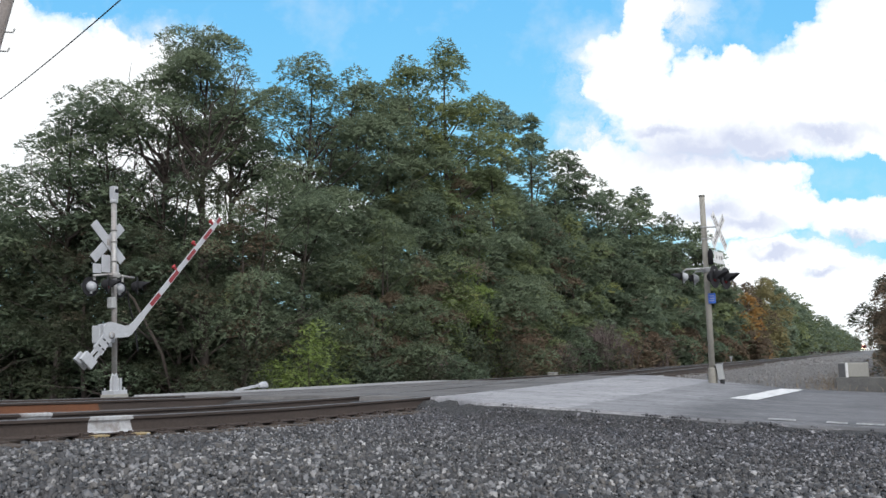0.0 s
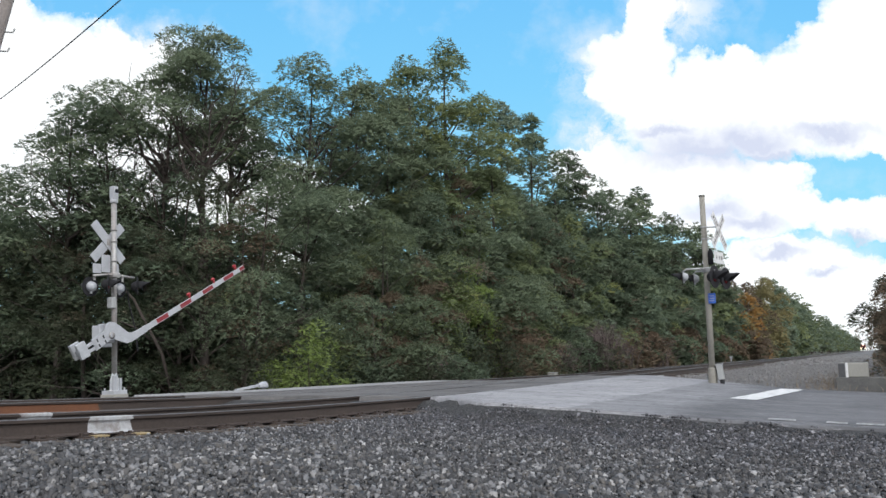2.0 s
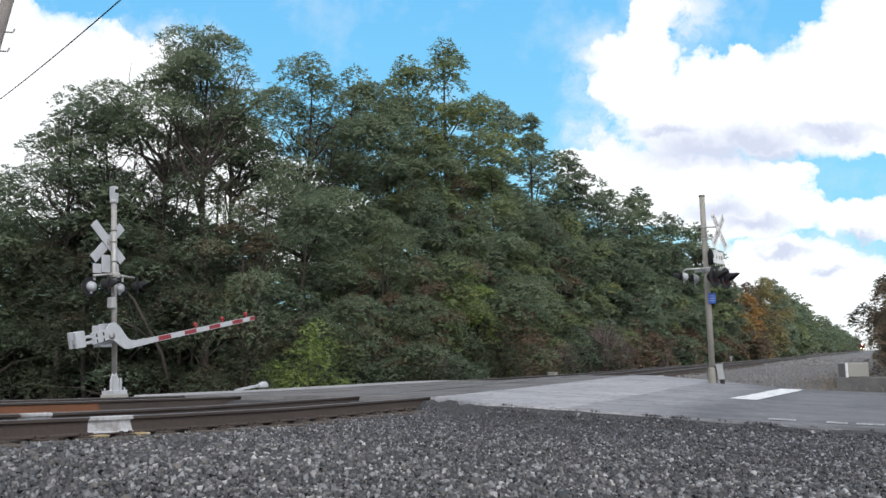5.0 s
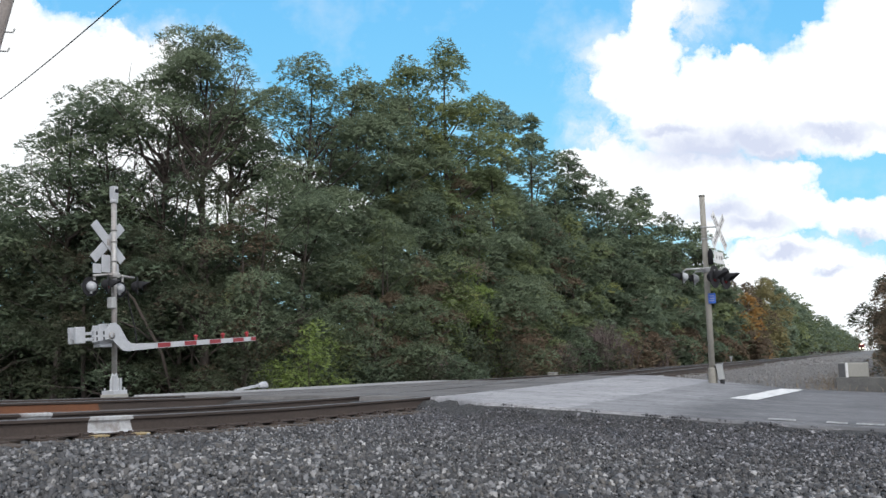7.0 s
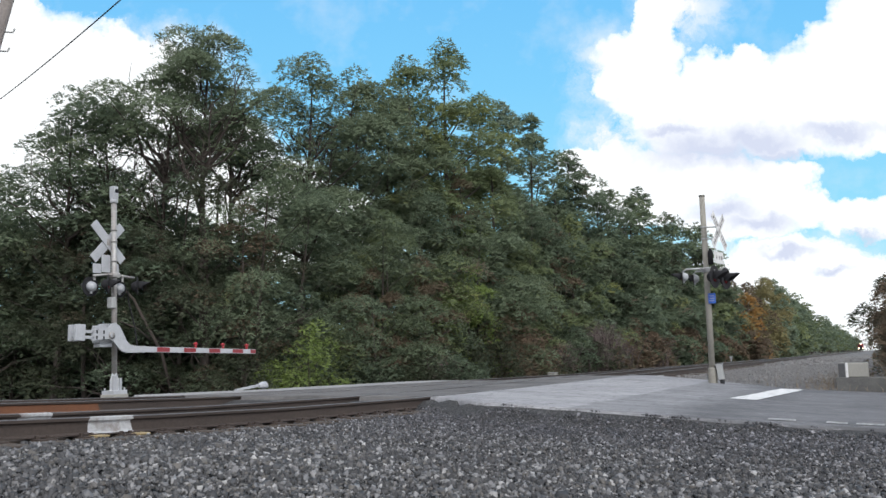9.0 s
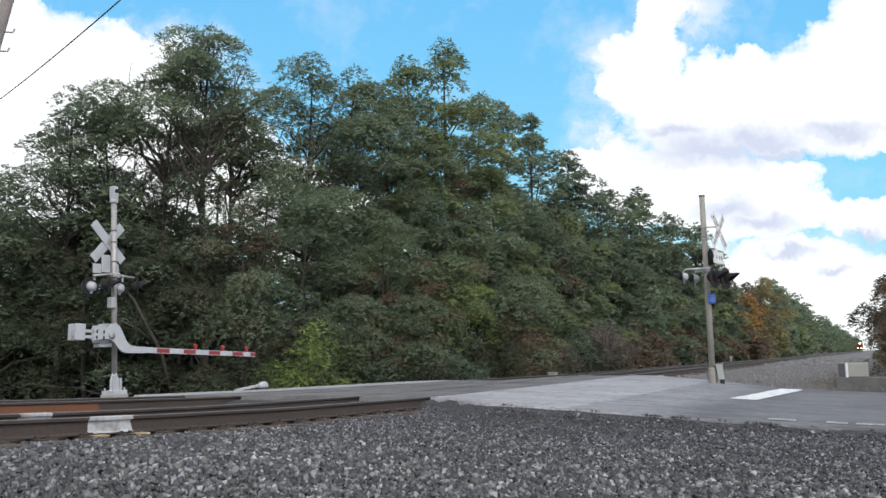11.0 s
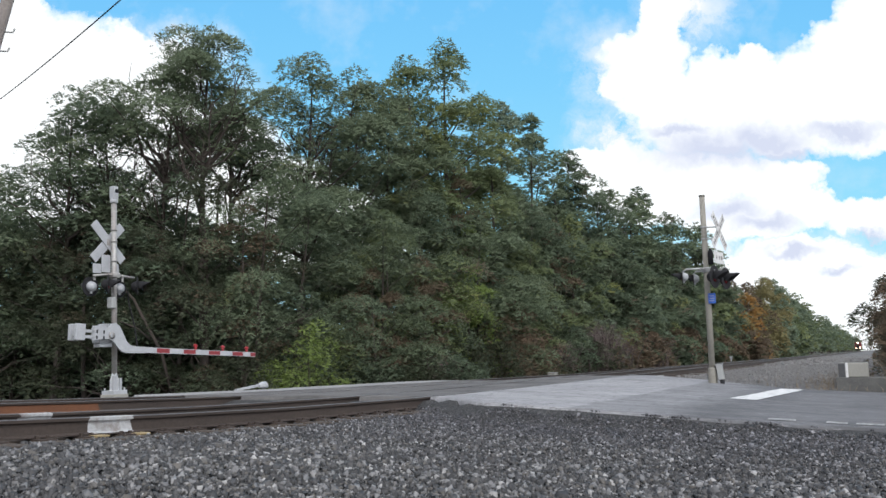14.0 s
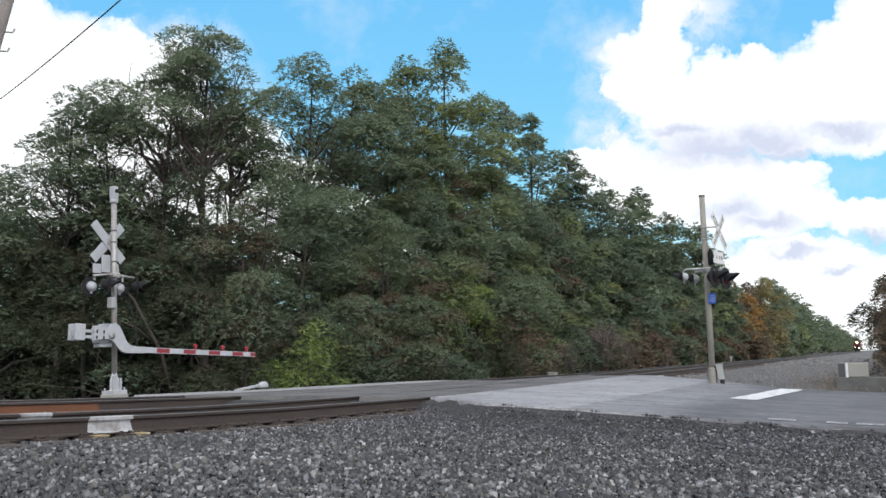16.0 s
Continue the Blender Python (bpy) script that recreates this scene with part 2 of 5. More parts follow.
def paving(name, dark, light, patch, crack=0.5, pale=None):
    """Worn surfacing: grit, wheel-worn streaks across the tracks, stains, patches and fine cracks."""
    m, nt, s = mat(name, 0.9)
    co = coords(nt)
    st = node(nt, "ShaderNodeMapping")
    st.inputs["Scale"].default_value = (1.6, 0.25, 1.0)
    nt.links.new(co, st.inputs[0])
    col = ramp(nt, tex_noise(nt, co, 70, 5, 0.7), [(0.3, dark), (0.7, light)])
    col = mix(nt, ramp(nt, tex_noise(nt, st.outputs[0], 1.2, 6, 0.65), [(0.42, (0, 0, 0)), (0.66, (0.7, 0.7, 0.7))]), col, patch)
    col = mix(nt, ramp(nt, tex_noise(nt, co, 0.7, 5, 0.7), [(0.5, (0, 0, 0)), (0.62, (0.45, 0.45, 0.45))]), col, tuple(v * 0.6 for v in dark))
    if pale:
        # a pale slab of older surfacing beside the rails, then a mottled strip, then darker asphalt
        sep = node(nt, "ShaderNodeSeparateXYZ")
        nt.links.new(co, sep.inputs[0])
        rough_edge = maths(nt, "SUBTRACT", tex_noise(nt, st.outputs[0], 1.1, 6, 0.7), 0.5)
        slab = maths(nt, "MULTIPLY", maths(nt, "SUBTRACT", maths(nt, "MULTIPLY_ADD", rough_edge, 0.5, sep.outputs[1]), 4.05), 6.0, clamp=True)
        strip_in = maths(nt, "MULTIPLY", maths(nt, "SUBTRACT", maths(nt, "MULTIPLY_ADD", rough_edge, 1.8, sep.outputs[1]), 2.45), 1.4, clamp=True)
        mottle = maths(nt, "MULTIPLY_ADD", tex_noise(nt, st.outputs[0], 3.5, 6, 0.75), 2.4, -0.65, clamp=True)
        worn = maths(nt, "MAXIMUM", slab, maths(nt, "MULTIPLY", strip_in, maths(nt, "MULTIPLY", mottle, 0.85)))
        old = ramp(nt, tex_noise(nt, co, 60, 5, 0.7), [(0.3, pale[0]), (0.7, pale[1])])
        old = mix(nt, ramp(nt, tex_noise(nt, st.outputs[0], 1.6, 6, 0.65), [(0.45, (0, 0, 0)), (0.66, (0.7, 0.7, 0.7))]), old, pale[2])
        old = mix(nt, ramp(nt, tex_noise(nt, co, 0.9, 5, 0.7), [(0.52, (0, 0, 0)), (0.66, (0.5, 0.5, 0.5))]), old, tuple(v * 0.6 for v in pale[0]))
        col = mix(nt, worn, col, old)
    # hand-sized blotches and lost grit
    col = mix(nt, ramp(nt, tex_noise(nt, co, 7, 5, 0.7), [(0.36, (0.34, 0.34, 0.34)), (0.5, (0, 0, 0))]), col, tuple(v * 0.55 for v in dark))
    col = mix(nt, ramp(nt, tex_noise(nt, st.outputs[0], 11, 5, 0.7), [(0.56, (0, 0, 0)), (0.68, (0.4, 0.4, 0.4))]), col, tuple(min(v * 1.35, 0.5) for v in (pale[1] if pale else light)))
    v = node(nt, "ShaderNodeTexVoronoi", feature="DISTANCE_TO_EDGE")
    v.inputs["Scale"].default_value = 0.55
    wob = node(nt, "ShaderNodeTexNoise")
    wob.inputs["Scale"].default_value, wob.inputs["Detail"].default_value = 2.5, 5
    nt.links.new(co, wob.inputs["Vector"])
    ad = node(nt, "ShaderNodeVectorMath", operation="ADD")
    nt.links.new(co, ad.inputs[0])
    nt.links.new(wob.outputs["Color"], ad.inputs[1])
    nt.links.new(ad.outputs[0], v.inputs["Vector"])
    line = ramp(nt, v.outputs["Distance"], [(0.0, (crack, crack, crack)), (0.018, (0, 0, 0))])
    nt.links.new(mix(nt, line, col, (0.045, 0.045, 0.045)), s.inputs["Base Color"])
    bump(nt, s, tex_noise(nt, co, 90, 4, 0.7), 0.5, 0.006)
    return m


M_ASPHALT = paving("grey_asphalt", (0.085, 0.086, 0.093), (0.140, 0.141, 0.151), (0.170, 0.172, 0.182), pale=((0.210, 0.210, 0.221), (0.330, 0.330, 0.346), (0.400, 0.400, 0.414)))
M_CONCRETE = paving("pale_asphalt", (0.20, 0.20, 0.204), (0.33, 0.33, 0.334), (0.38, 0.38, 0.38), 0.6)
M_PANEL = paving("crossing_panel", (0.075, 0.072, 0.072), (0.14, 0.136, 0.136), (0.20, 0.195, 0.19), 0.2)
M_PAINT = surface("road_paint", (0.55, 0.55, 0.55), (0.78, 0.78, 0.78), 0.7, 0, 90, 6, (0.36, 0.36, 0.36))
M_WORN = surface("worn_road_paint", (0.16, 0.16, 0.16), (0.46, 0.46, 0.46), 0.8, 0, 18, 4, (0.13, 0.13, 0.13))
M_WHITE = surface("weathered_white_paint", (0.30, 0.31, 0.33), (0.46, 0.475, 0.50), 0.5, 0, 30, 3)
M_RAILWHITE = surface("brushed_white_paint", (0.34, 0.34, 0.35), (0.52, 0.53, 0.55), 0.6, 0, 22, 6, (0.2, 0.17, 0.15))
M_ALU = surface("dull_aluminium", (0.28, 0.275, 0.27), (0.42, 0.41, 0.395), 0.5, 0.25, 25, 2, (0.24, 0.20, 0.18))
M_RED = plain("red_reflective_tape", (0.24, 0.022, 0.03), 0.5)
M_REDLENS = plain("red_lens", (0.34, 0.018, 0.026), 0.4, 0, 0.06)
M_DIMLENS = plain("dark_red_lens", (0.12, 0.01, 0.015), 0.15)
M_BLACK = plain("flat_black_paint", (0.009, 0.009, 0.012), 0.85)
M_YELLOW = surface("yellow_spray_paint", (0.24, 0.18, 0.09), (0.42, 0.33, 0.18), 0.8)
M_BLUE = plain("blue_sign_sheet", (0.03, 0.12, 0.5), 0.4)
M_POLE = surface("weathered_grey_pole", (0.20, 0.19, 0.165), (0.31, 0.295, 0.26), 0.8, 0, 20, 1.5)
M_WOODPOLE = surface("weathered_wood_pole", (0.13, 0.11, 0.10), (0.26, 0.235, 0.22), 0.9, 0, 20, 2)
M_GREYBOX = surface("galvanised_sheet", (0.32, 0.33, 0.33), (0.46, 0.46, 0.45), 0.5, 0.3, 20, 2)
M_DARKBOX = surface("dark_concrete", (0.07, 0.07, 0.07), (0.16, 0.157, 0.15), 0.9, 0, 30, 2)
M_STEEL = surface("dark_grey_steel", (0.05, 0.052, 0.055), (0.10, 0.10, 0.104), 0.6, 0.2, 20, 3)
M_PALEBOX = surface("pale_concrete", (0.24, 0.235, 0.215), (0.36, 0.35, 0.315), 0.85, 0, 25, 2)
M_BARK = surface("dark_bark", (0.035, 0.028, 0.024), (0.10, 0.08, 0.07), 0.95, 0, 18, 2)
M_BRUSH = surface("purple_brown_stem", (0.08, 0.062, 0.058), (0.165, 0.13, 0.12), 0.95, 0, 12, 2)
M_TWIG = surface("pale_dry_stalk", (0.16, 0.13, 0.10), (0.30, 0.25, 0.19), 0.95, 0, 18, 2)
M_LEAF = leaf_material("grey_green_leaves", [(0.150, 0.188, 0.121), (0.185, 0.227, 0.145), (0.225, 0.269, 0.177), (0.147, 0.191, 0.118)], (0.231, 0.249, 0.105), 0.03)
M_LEAF2 = leaf_material("deep_green_leaves", [(0.115, 0.150, 0.098), (0.146, 0.187, 0.123), (0.180, 0.227, 0.151), (0.115, 0.152, 0.103)], (0.199, 0.140, 0.107), 0.03)
M_OLIVE = leaf_material("olive_leaves", [(0.162, 0.198, 0.096), (0.204, 0.245, 0.120), (0.246, 0.288, 0.148), (0.162, 0.203, 0.114)], (0.302, 0.314, 0.114), 0.06)
M_LIME = leaf_material("yellow_green_leaves", [(0.20, 0.265, 0.085), (0.26, 0.335, 0.11), (0.32, 0.385, 0.14), (0.225, 0.30, 0.10)])
M_RUSTLEAF = leaf_material("russet_leaves", [(0.150, 0.112, 0.083), (0.200, 0.145, 0.104), (0.250, 0.185, 0.130), (0.155, 0.138, 0.092)], (0.135, 0.150, 0.085), 0.08)
M_ORANGE = leaf_material("orange_leaves", [(0.34, 0.18, 0.07), (0.45, 0.245, 0.085), (0.46, 0.29, 0.110), (0.30, 0.215, 0.085)])
M_TAN = leaf_material("yellow_tan_leaves", [(0.255, 0.215, 0.110), (0.305, 0.262, 0.128), (0.345, 0.300, 0.150), (0.240, 0.222, 0.115)], (0.205, 0.225, 0.105), 0.05)
# green lightened and greyed, so that distance haze is part of the leaf colour
M_FAR = leaf_material("hazed_green_leaves", [(0.202, 0.254, 0.181), (0.237, 0.292, 0.207), (0.276, 0.331, 0.234), (0.214, 0.267, 0.195)], (0.291, 0.292, 0.166), 0.05)
# leaf green darkened to stand in for the shade low in the wood
M_SHADED = leaf_material("shaded_green_leaves", [(0.064, 0.074, 0.049), (0.083, 0.096, 0.060), (0.103, 0.118, 0.073), (0.066, 0.078, 0.050)], (0.100, 0.070, 0.052), 0.07)


# ---- mesh helpers ----
def mesh_of(name, verts, faces, material, smooth=False):
    me = bpy.data.meshes.new(name)
    me.from_pydata([tuple(v) for v in verts], [], faces)
    me.materials.append(material)
    if smooth:
        me.polygons.foreach_set("use_smooth", [True] * len(me.polygons))
    me.update()
    return me


def part(name, bm, material, parent, label="", smooth=False):
    me = bpy.data.meshes.new(name)
    bm.to_mesh(me)
    bm.free()
    me.materials.append(material)
    if smooth:
        me.polygons.foreach_set("use_smooth", [True] * len(me.polygons))
    ob = new(name, me)
    if parent:
        ob.parent = parent
    return tagged(ob, label)


def mesh_part(name, me, parent, label=""):
    ob = new(name, me)
    ob.parent = parent
    return tagged(ob, label)


def thing(name, m, label, category, group="", kind=""):
    ob = new(name)
    ob.matrix_basis = m
    return tagged(ob, label, category, group, kind)


def box(bm, cx, cy, cz, sx, sy, sz, bevel=0.0, m=None):
    """Adds a bevelled box to bm."""
    one = bmesh.new()
    bmesh.ops.create_cube(one, size=1.0)
    for v in one.verts:
        v.co = Vector((cx + v.co.x * sx, cy + v.co.y * sy, cz + v.co.z * sz))
    if bevel:
        bmesh.ops.bevel(one, geom=one.edges[:], offset=bevel, segments=2, affect="EDGES", profile=0.6)
    if m is not None:
        bmesh.ops.transform(one, matrix=m, verts=one.verts)
    join(bm, one)
    return bm


def join(bm, one):
    me = bpy.data.meshes.new("tmp")
    one.to_mesh(me)
    one.free()
    bm.from_mesh(me)
    bpy.data.meshes.remove(me)


def tube(bm, points, radii, sides=12, cap=True):
    """A round tube through points."""
    rings = []
    pts = [Vector(p) for p in points]
    for i, p in enumerate(pts):
        d = (pts[min(i + 1, len(pts) - 1)] - pts[max(i - 1, 0)]).normalized()
        q = d.to_track_quat("Z", "Y").to_matrix()
        r = radii[i] if isinstance(radii, (list, tuple)) else radii
        rings.append([bm.verts.new(p + q @ Vector((r * math.cos(a), r * math.sin(a), 0)))
                      for a in (2 * math.pi * k / sides for k in range(sides))])
    for a, b in zip(rings, rings[1:]):
        for k in range(sides):
            bm.faces.new((a[k], a[(k + 1) % sides], b[(k + 1) % sides], b[k]))
    if cap:
        bm.faces.new(rings[0][::-1])
        bm.faces.new(rings[-1])
    return bm


def prism(bm, outline, axis_a, axis_b, depth, origin=(0, 0, 0)):
    """A plate: an outline in two axes, thick along the third."""
    a, b, o = Vector(axis_a), Vector(axis_b), Vector(origin)
    n = a.cross(b).normalized() * depth / 2
    front = [bm.verts.new(o + a * x + b * y + n) for x, y in outline]
    back = [bm.verts.new(o + a * x + b * y - n) for x, y in outline]
    bm.faces.new(front)
    bm.faces.new(back[::-1])
    k = len(outline)
    for i in range(k):
        bm.faces.new((front[i], back[i], back[(i + 1) % k], front[(i + 1) % k]))
    return bm


def smooth_step(x):
    x = min(max(x, 0.0), 1.0)
    return x * x * (3 - 2 * x)


# ---- the lie of the land ----
R1, R2, R3, R4 = 7.2, 8.7, 11.5, 13.0
TOP_X = np.array([-60, 0, 5, 7, 9.3, 12.9, 18, 25, 60, 4000.0])
TOP_Z = np.array([1.10, 1.08, 1.04, 0.965, 0.90, 0.853, 0.845, 0.872, 0.89, 0.89])
FAR_X = np.array([0, 9, 13, 18, 25, 40, 100, 4000.0])     # how much higher the far track lies
FAR_Z = np.array([0.05, 0.045, -0.01, -0.07, -0.14, -0.24, -0.30, -0.30])


def rail_top(x, y=8.0):
    return float(np.interp(x, TOP_X, TOP_Z)) + float(np.interp(x, FAR_X, FAR_Z)) * smooth_step((y - 9.2) / 1.8)


def near_edge(y):
    return 11.95 + 1.4 * smooth_step((y - 5.2) / 2.0) if y < 14.3 else 13.35 + min(1.6, (y - 14.3) * 0.9)


def far_edge(y):
    if y > 14.3:
        return 27.0 - min(3.5, (y - 14.3) * 1.2)
    return 22.6 + 0.95 * min(max(y - 2.0, 0), 4.7)


def terrain(x, y):
    bed = rail_top(x, y) - (0.235 if y < 7.6 else 0.19)
    if y < 6.35:
        low = 0.5 - 0.03 * min(max(1.5 - y, 0), 4)
        t = min((6.35 - y) / 4.6, 1.0)
        z = bed + (low - bed) * (0.75 * t + 0.25 * smooth_step(t))
    elif y > 13.9:
        t = smooth_step((y - 13.9) / 3.0)
        z = bed + (-0.1 - bed) * t
        if y > 18:
            z -= 0.2 * smooth_step((y - 18) / 6)
    else:
        z = bed
    return z


def road_z(x, y):
    top = rail_top(x, y) - 0.006
    if y < 6.3:
        t = (6.3 - y) / 6.3
        return top + (0.56 - top) * min(smooth_step(min(t, 1)) * 0.5 + t * 0.5, 1.0) - 0.02 * min(max(-y, 0), 6)
    if y > 14.0:
        return top + (0.05 - top) * smooth_step((y - 14.2) / 8)
    return top


def grid_mesh(name, xs, ys, height, material):
    verts = [(x, y, height(x, y)) for y in ys for x in xs]
    n = len(xs)
    faces = [(j * n + i, j * n + i + 1, (j + 1) * n + i + 1, (j + 1) * n + i)
             for j in range(len(ys) - 1) for i in range(n - 1)]
    return mesh_of(name, verts, faces, material, True)


def ground_height(x, y):
    z = terrain(x, y)
    if -80 < y < 60 and near_edge(y) + 0.05 < x < far_edge(y) - 0.05:
        z = min(z, road_z(x, y) - 0.09)
    elif -80 < y < 60 and near_edge(y) - 0.6 < x < far_edge(y) + 0.6:
        d = near_edge(y) - x if x < 18 else x - far_edge(y)
        t = min(max(d / 0.6, 0), 1)
        z = (road_z(x, y) - 0.014) * (1 - t) + z * t if y < R1 - 0.1 else z + (road_z(x, y) - 0.05 - z) * (1 - t) if y < 14 else min(z, road_z(x, y) - 0.03)
    return z + 0.012 * noise.noise(Vector((x * 1.3, y * 1.3, 0)))


gx = np.concatenate([[-4200, -600, -120, -40], np.arange(-15, 2, 1.0), np.arange(2, 32, 0.25), np.arange(32, 70, 1.5), [75, 85, 100, 130, 180, 260, 400, 700, 1200, 2200, 4200]])
gy = np.concatenate([[-4200, -500, -100, -40], np.arange(-20, -3, 1.0), np.arange(-3, 20, 0.25), np.arange(20, 45, 1.5), [60, 100, 200, 500, 1200, 4200]])
tagged(new("ground", grid_mesh("ground", gx, gy, ground_height, M_GRAVEL)),
       "grey crushed-stone ballast and dark woodland soil", "ground", kind="structure")

# ---- sky ----
DIST, SKY_UNIT = 2800.0, 2800.0 / 1490
sky_at = STAND @ Matrix.Translation((0, 0, -DIST))
sky_sheet = new("backdrop", mesh_of("backdrop", [(-2600, -1100, 0), (2600, -1100, 0), (2600, 1700, 0), (-2600, 1700, 0)], [(0, 1, 2, 3)], sky_material(SKY_UNIT)))
sky_sheet.matrix_basis = sky_at
tagged(sky_sheet, "blue sky with drifting white heaped clouds", "sky", kind="structure")


# ---- road ----
def strip(name, ys, left, right, n, lift, material, parent=None, skirt=0.0):
    """A strip of road surface between two edges, with a turned-down rim."""
    verts, faces = [], []
    for y in ys:
        a, b = left(y), right(y)
        row = [a + (b - a) * i / n for i in range(n + 1)]
        if skirt:
            verts.append((a - 0.02, y, road_z(a, y) + lift - skirt))
        verts += [(x, y, road_z(x, y) + lift + 0.006 * noise.noise(Vector((x * 0.9, y * 0.9, 3)))) for x in row]
        if skirt:
            verts.append((b + 0.02, y, road_z(b, y) + lift - skirt))
    w = n + 1 + (2 if skirt else 0)
    for j in range(len(ys) - 1):
        for i in range(w - 1):
            faces.append((j * w + i, j * w + i + 1, (j + 1) * w + i + 1, (j + 1) * w + i))
    ob = new(name, mesh_of(name, verts, faces, material, True))
    if parent:
        ob.parent = parent
    return ob


def ragged(f, amount, seed):
    return lambda y: f(y) + amount * noise.noise(Vector((y * 1.7, seed, 0)))


RAIL_EDGE = 0.11
road = tagged(new("road"), "grey asphalt road over the railway crossing", "road", kind="structure")
asphalt = strip("asphalt", [*np.arange(-60, -2, 1.0), *np.arange(-2, R1 - RAIL_EDGE - 0.1, 0.2), R1 - RAIL_EDGE], ragged(near_edge, 0.12, 1), ragged(far_edge, 0.15, 2), 24, 0, M_ASPHALT, road, 0.09)

beyond = strip("asphalt", np.arange(R4 + RAIL_EDGE, 60, 0.4), near_edge, far_edge, 20, 0, M_CONCRETE, road, 0.09)
# crossing panels between the rails
for a, b, pieces in ((R1 + RAIL_EDGE, R2 - RAIL_EDGE, 6), (R2 + RAIL_EDGE, R3 - RAIL_EDGE, 6), (R3 + RAIL_EDGE, R4 - RAIL_EDGE, 6)):
    for k in range(pieces):
        lo, hi = k / pieces, (k + 1) / pieces
        strip("panel", np.linspace(a, b, 4), lambda y, lo=lo: near_edge(y) + (far_edge(y) - near_edge(y)) * lo + 0.012,
              lambda y, hi=hi: near_edge(y) + (far_edge(y) - near_edge(y)) * hi - 0.012, 6, -0.004 * (k % 2), M_PANEL, road, 0.12)
# painted lines
def road_patch(name, corner, along, across, nu, nv, material, label):
    """Paint on the road: a skewed strip that follows its surface."""
    verts, faces = [], []
    for i in range(nu + 1):
        for j in range(nv + 1):
            x = corner[0] + along[0] * i / nu + across[0] * j / nv
            y = corner[1] + along[1] * i / nu + across[1] * j / nv
            if j in (0, nv):
                y += 0.03 * noise.noise(Vector((x * 2, y, 2)))
            verts.append((x, y, road_z(x, y) + 0.010 + 0.006 * noise.noise(Vector((x * 0.9, y * 0.9, 3)))))
    for i in range(nu):
        for j in range(nv):
            k = i * (nv + 1) + j
            faces.append((k, k + nv + 1, k + nv + 2, k + 1))
    return mesh_part(name, mesh_of(name, verts, faces, material), road, label)


road_patch("stop_line", (16.95, 2.08), (5.1, -0.46), (0.05, 0.5), 24, 3, M_PAINT, "white painted stop line")
for y0, ln in ((1.06, 0.36), (0.42, 0.26), (-0.02, 0.34), (-0.9, 0.6), (-3.2, 1.6), (-6.0, 2.2)):
    road_patch("edge_line", (12.55, y0), (0.0, ln), (0.3, 0.0), 8, 2, M_WORN, "worn white edge line")

# ---- railway ----
PROFILE = [(-0.07, 0), (0.07, 0), (0.07, 0.012), (0.012, 0.03), (0.009, 0.13), (0.035, 0.145), (0.036, 0.172), (0.026, 0.18),
           (-0.026, 0.18), (-0.036, 0.172), (-0.035, 0.145), (-0.009, 0.13), (-0.012, 0.03), (-0.07, 0.012)]


def rail(y0, parent):
    xs = list(np.concatenate([np.arange(-40, 40, 0.5), np.arange(40, 120, 4), [140, 180, 260, 400, 700, 1500, 2600]]))
    verts, faces, k = [], [], len(PROFILE)
    for x in xs:
        z = rail_top(x, y0) - 0.18
        verts += [(x, y0 + a, z + b) for a, b in PROFILE]
    for j in range(len(xs) - 1):
        for i in range(k):
            faces.append((j * k + i, j * k + (i + 1) % k, (j + 1) * k + (i + 1) % k, (j + 1) * k + i))
    me = mesh_of("rail", verts, faces, M_RAIL)
    me.materials.append(M_HEAD)
    for p in me.polygons:
        if p.normal.z > 0.7 and p.center.z > rail_top(p.center.x, y0) - 0.02:
            p.material_index = 1
    return mesh_part("rail", me, parent)


def railway(ya, yb, label):
    t = tagged(new("railway_track"), label, "railway track", "parallel railway tracks")
    for y in (ya, yb):
        rail(y, t)
    bm = bmesh.new()
    box(bm, 0, 0, 0, 0.23, 2.6, 0.17, 0.012)
    tie = bpy.data.meshes.new("sleeper")
    bm.to_mesh(tie)
    bm.free()
    tie.materials.append(M_TIE)
    bm = bmesh.new()
    box(bm, 0, 0, 0, 0.19, 0.36, 0.02)
    for sx in (-0.06, 0.06):
        for sy in (-0.09, 0.09):
            box(bm, sx, sy, 0.02, 0.03, 0.03, 0.04)
    plate = bpy.data.meshes.new("tie_plate")
    bm.to_mesh(plate)
    bm.free()
    plate.materials.append(M_RAIL)
    mid = (ya + yb) / 2
    x = -6.0
    while x < 70:
        if not (13.2 < x < 27.2):
            s = mesh_part("sleeper", tie, t)
            s.location = (x, mid + random.uniform(-0.04, 0.04), rail_top(x, mid) - 0.18 - 0.02 - 0.085)
            s.rotation_euler = (0, math.atan2(rail_top(x - 0.2, mid) - rail_top(x + 0.2, mid), 0.4), random.uniform(-0.02, 0.02))
            for y in (ya, yb):
                q = mesh_part("tie_plate", plate, s)
                q.location = (0, y - s.location.y, 0.09)
        x += 0.5 + random.uniform(-0.02, 0.02)
    return t


track_near = railway(R1, R2, "rusty steel rails on dark wooden sleepers in ballast")
track_far = railway(R3, R4, "rusty steel rails on sleepers, one web orange with rust")


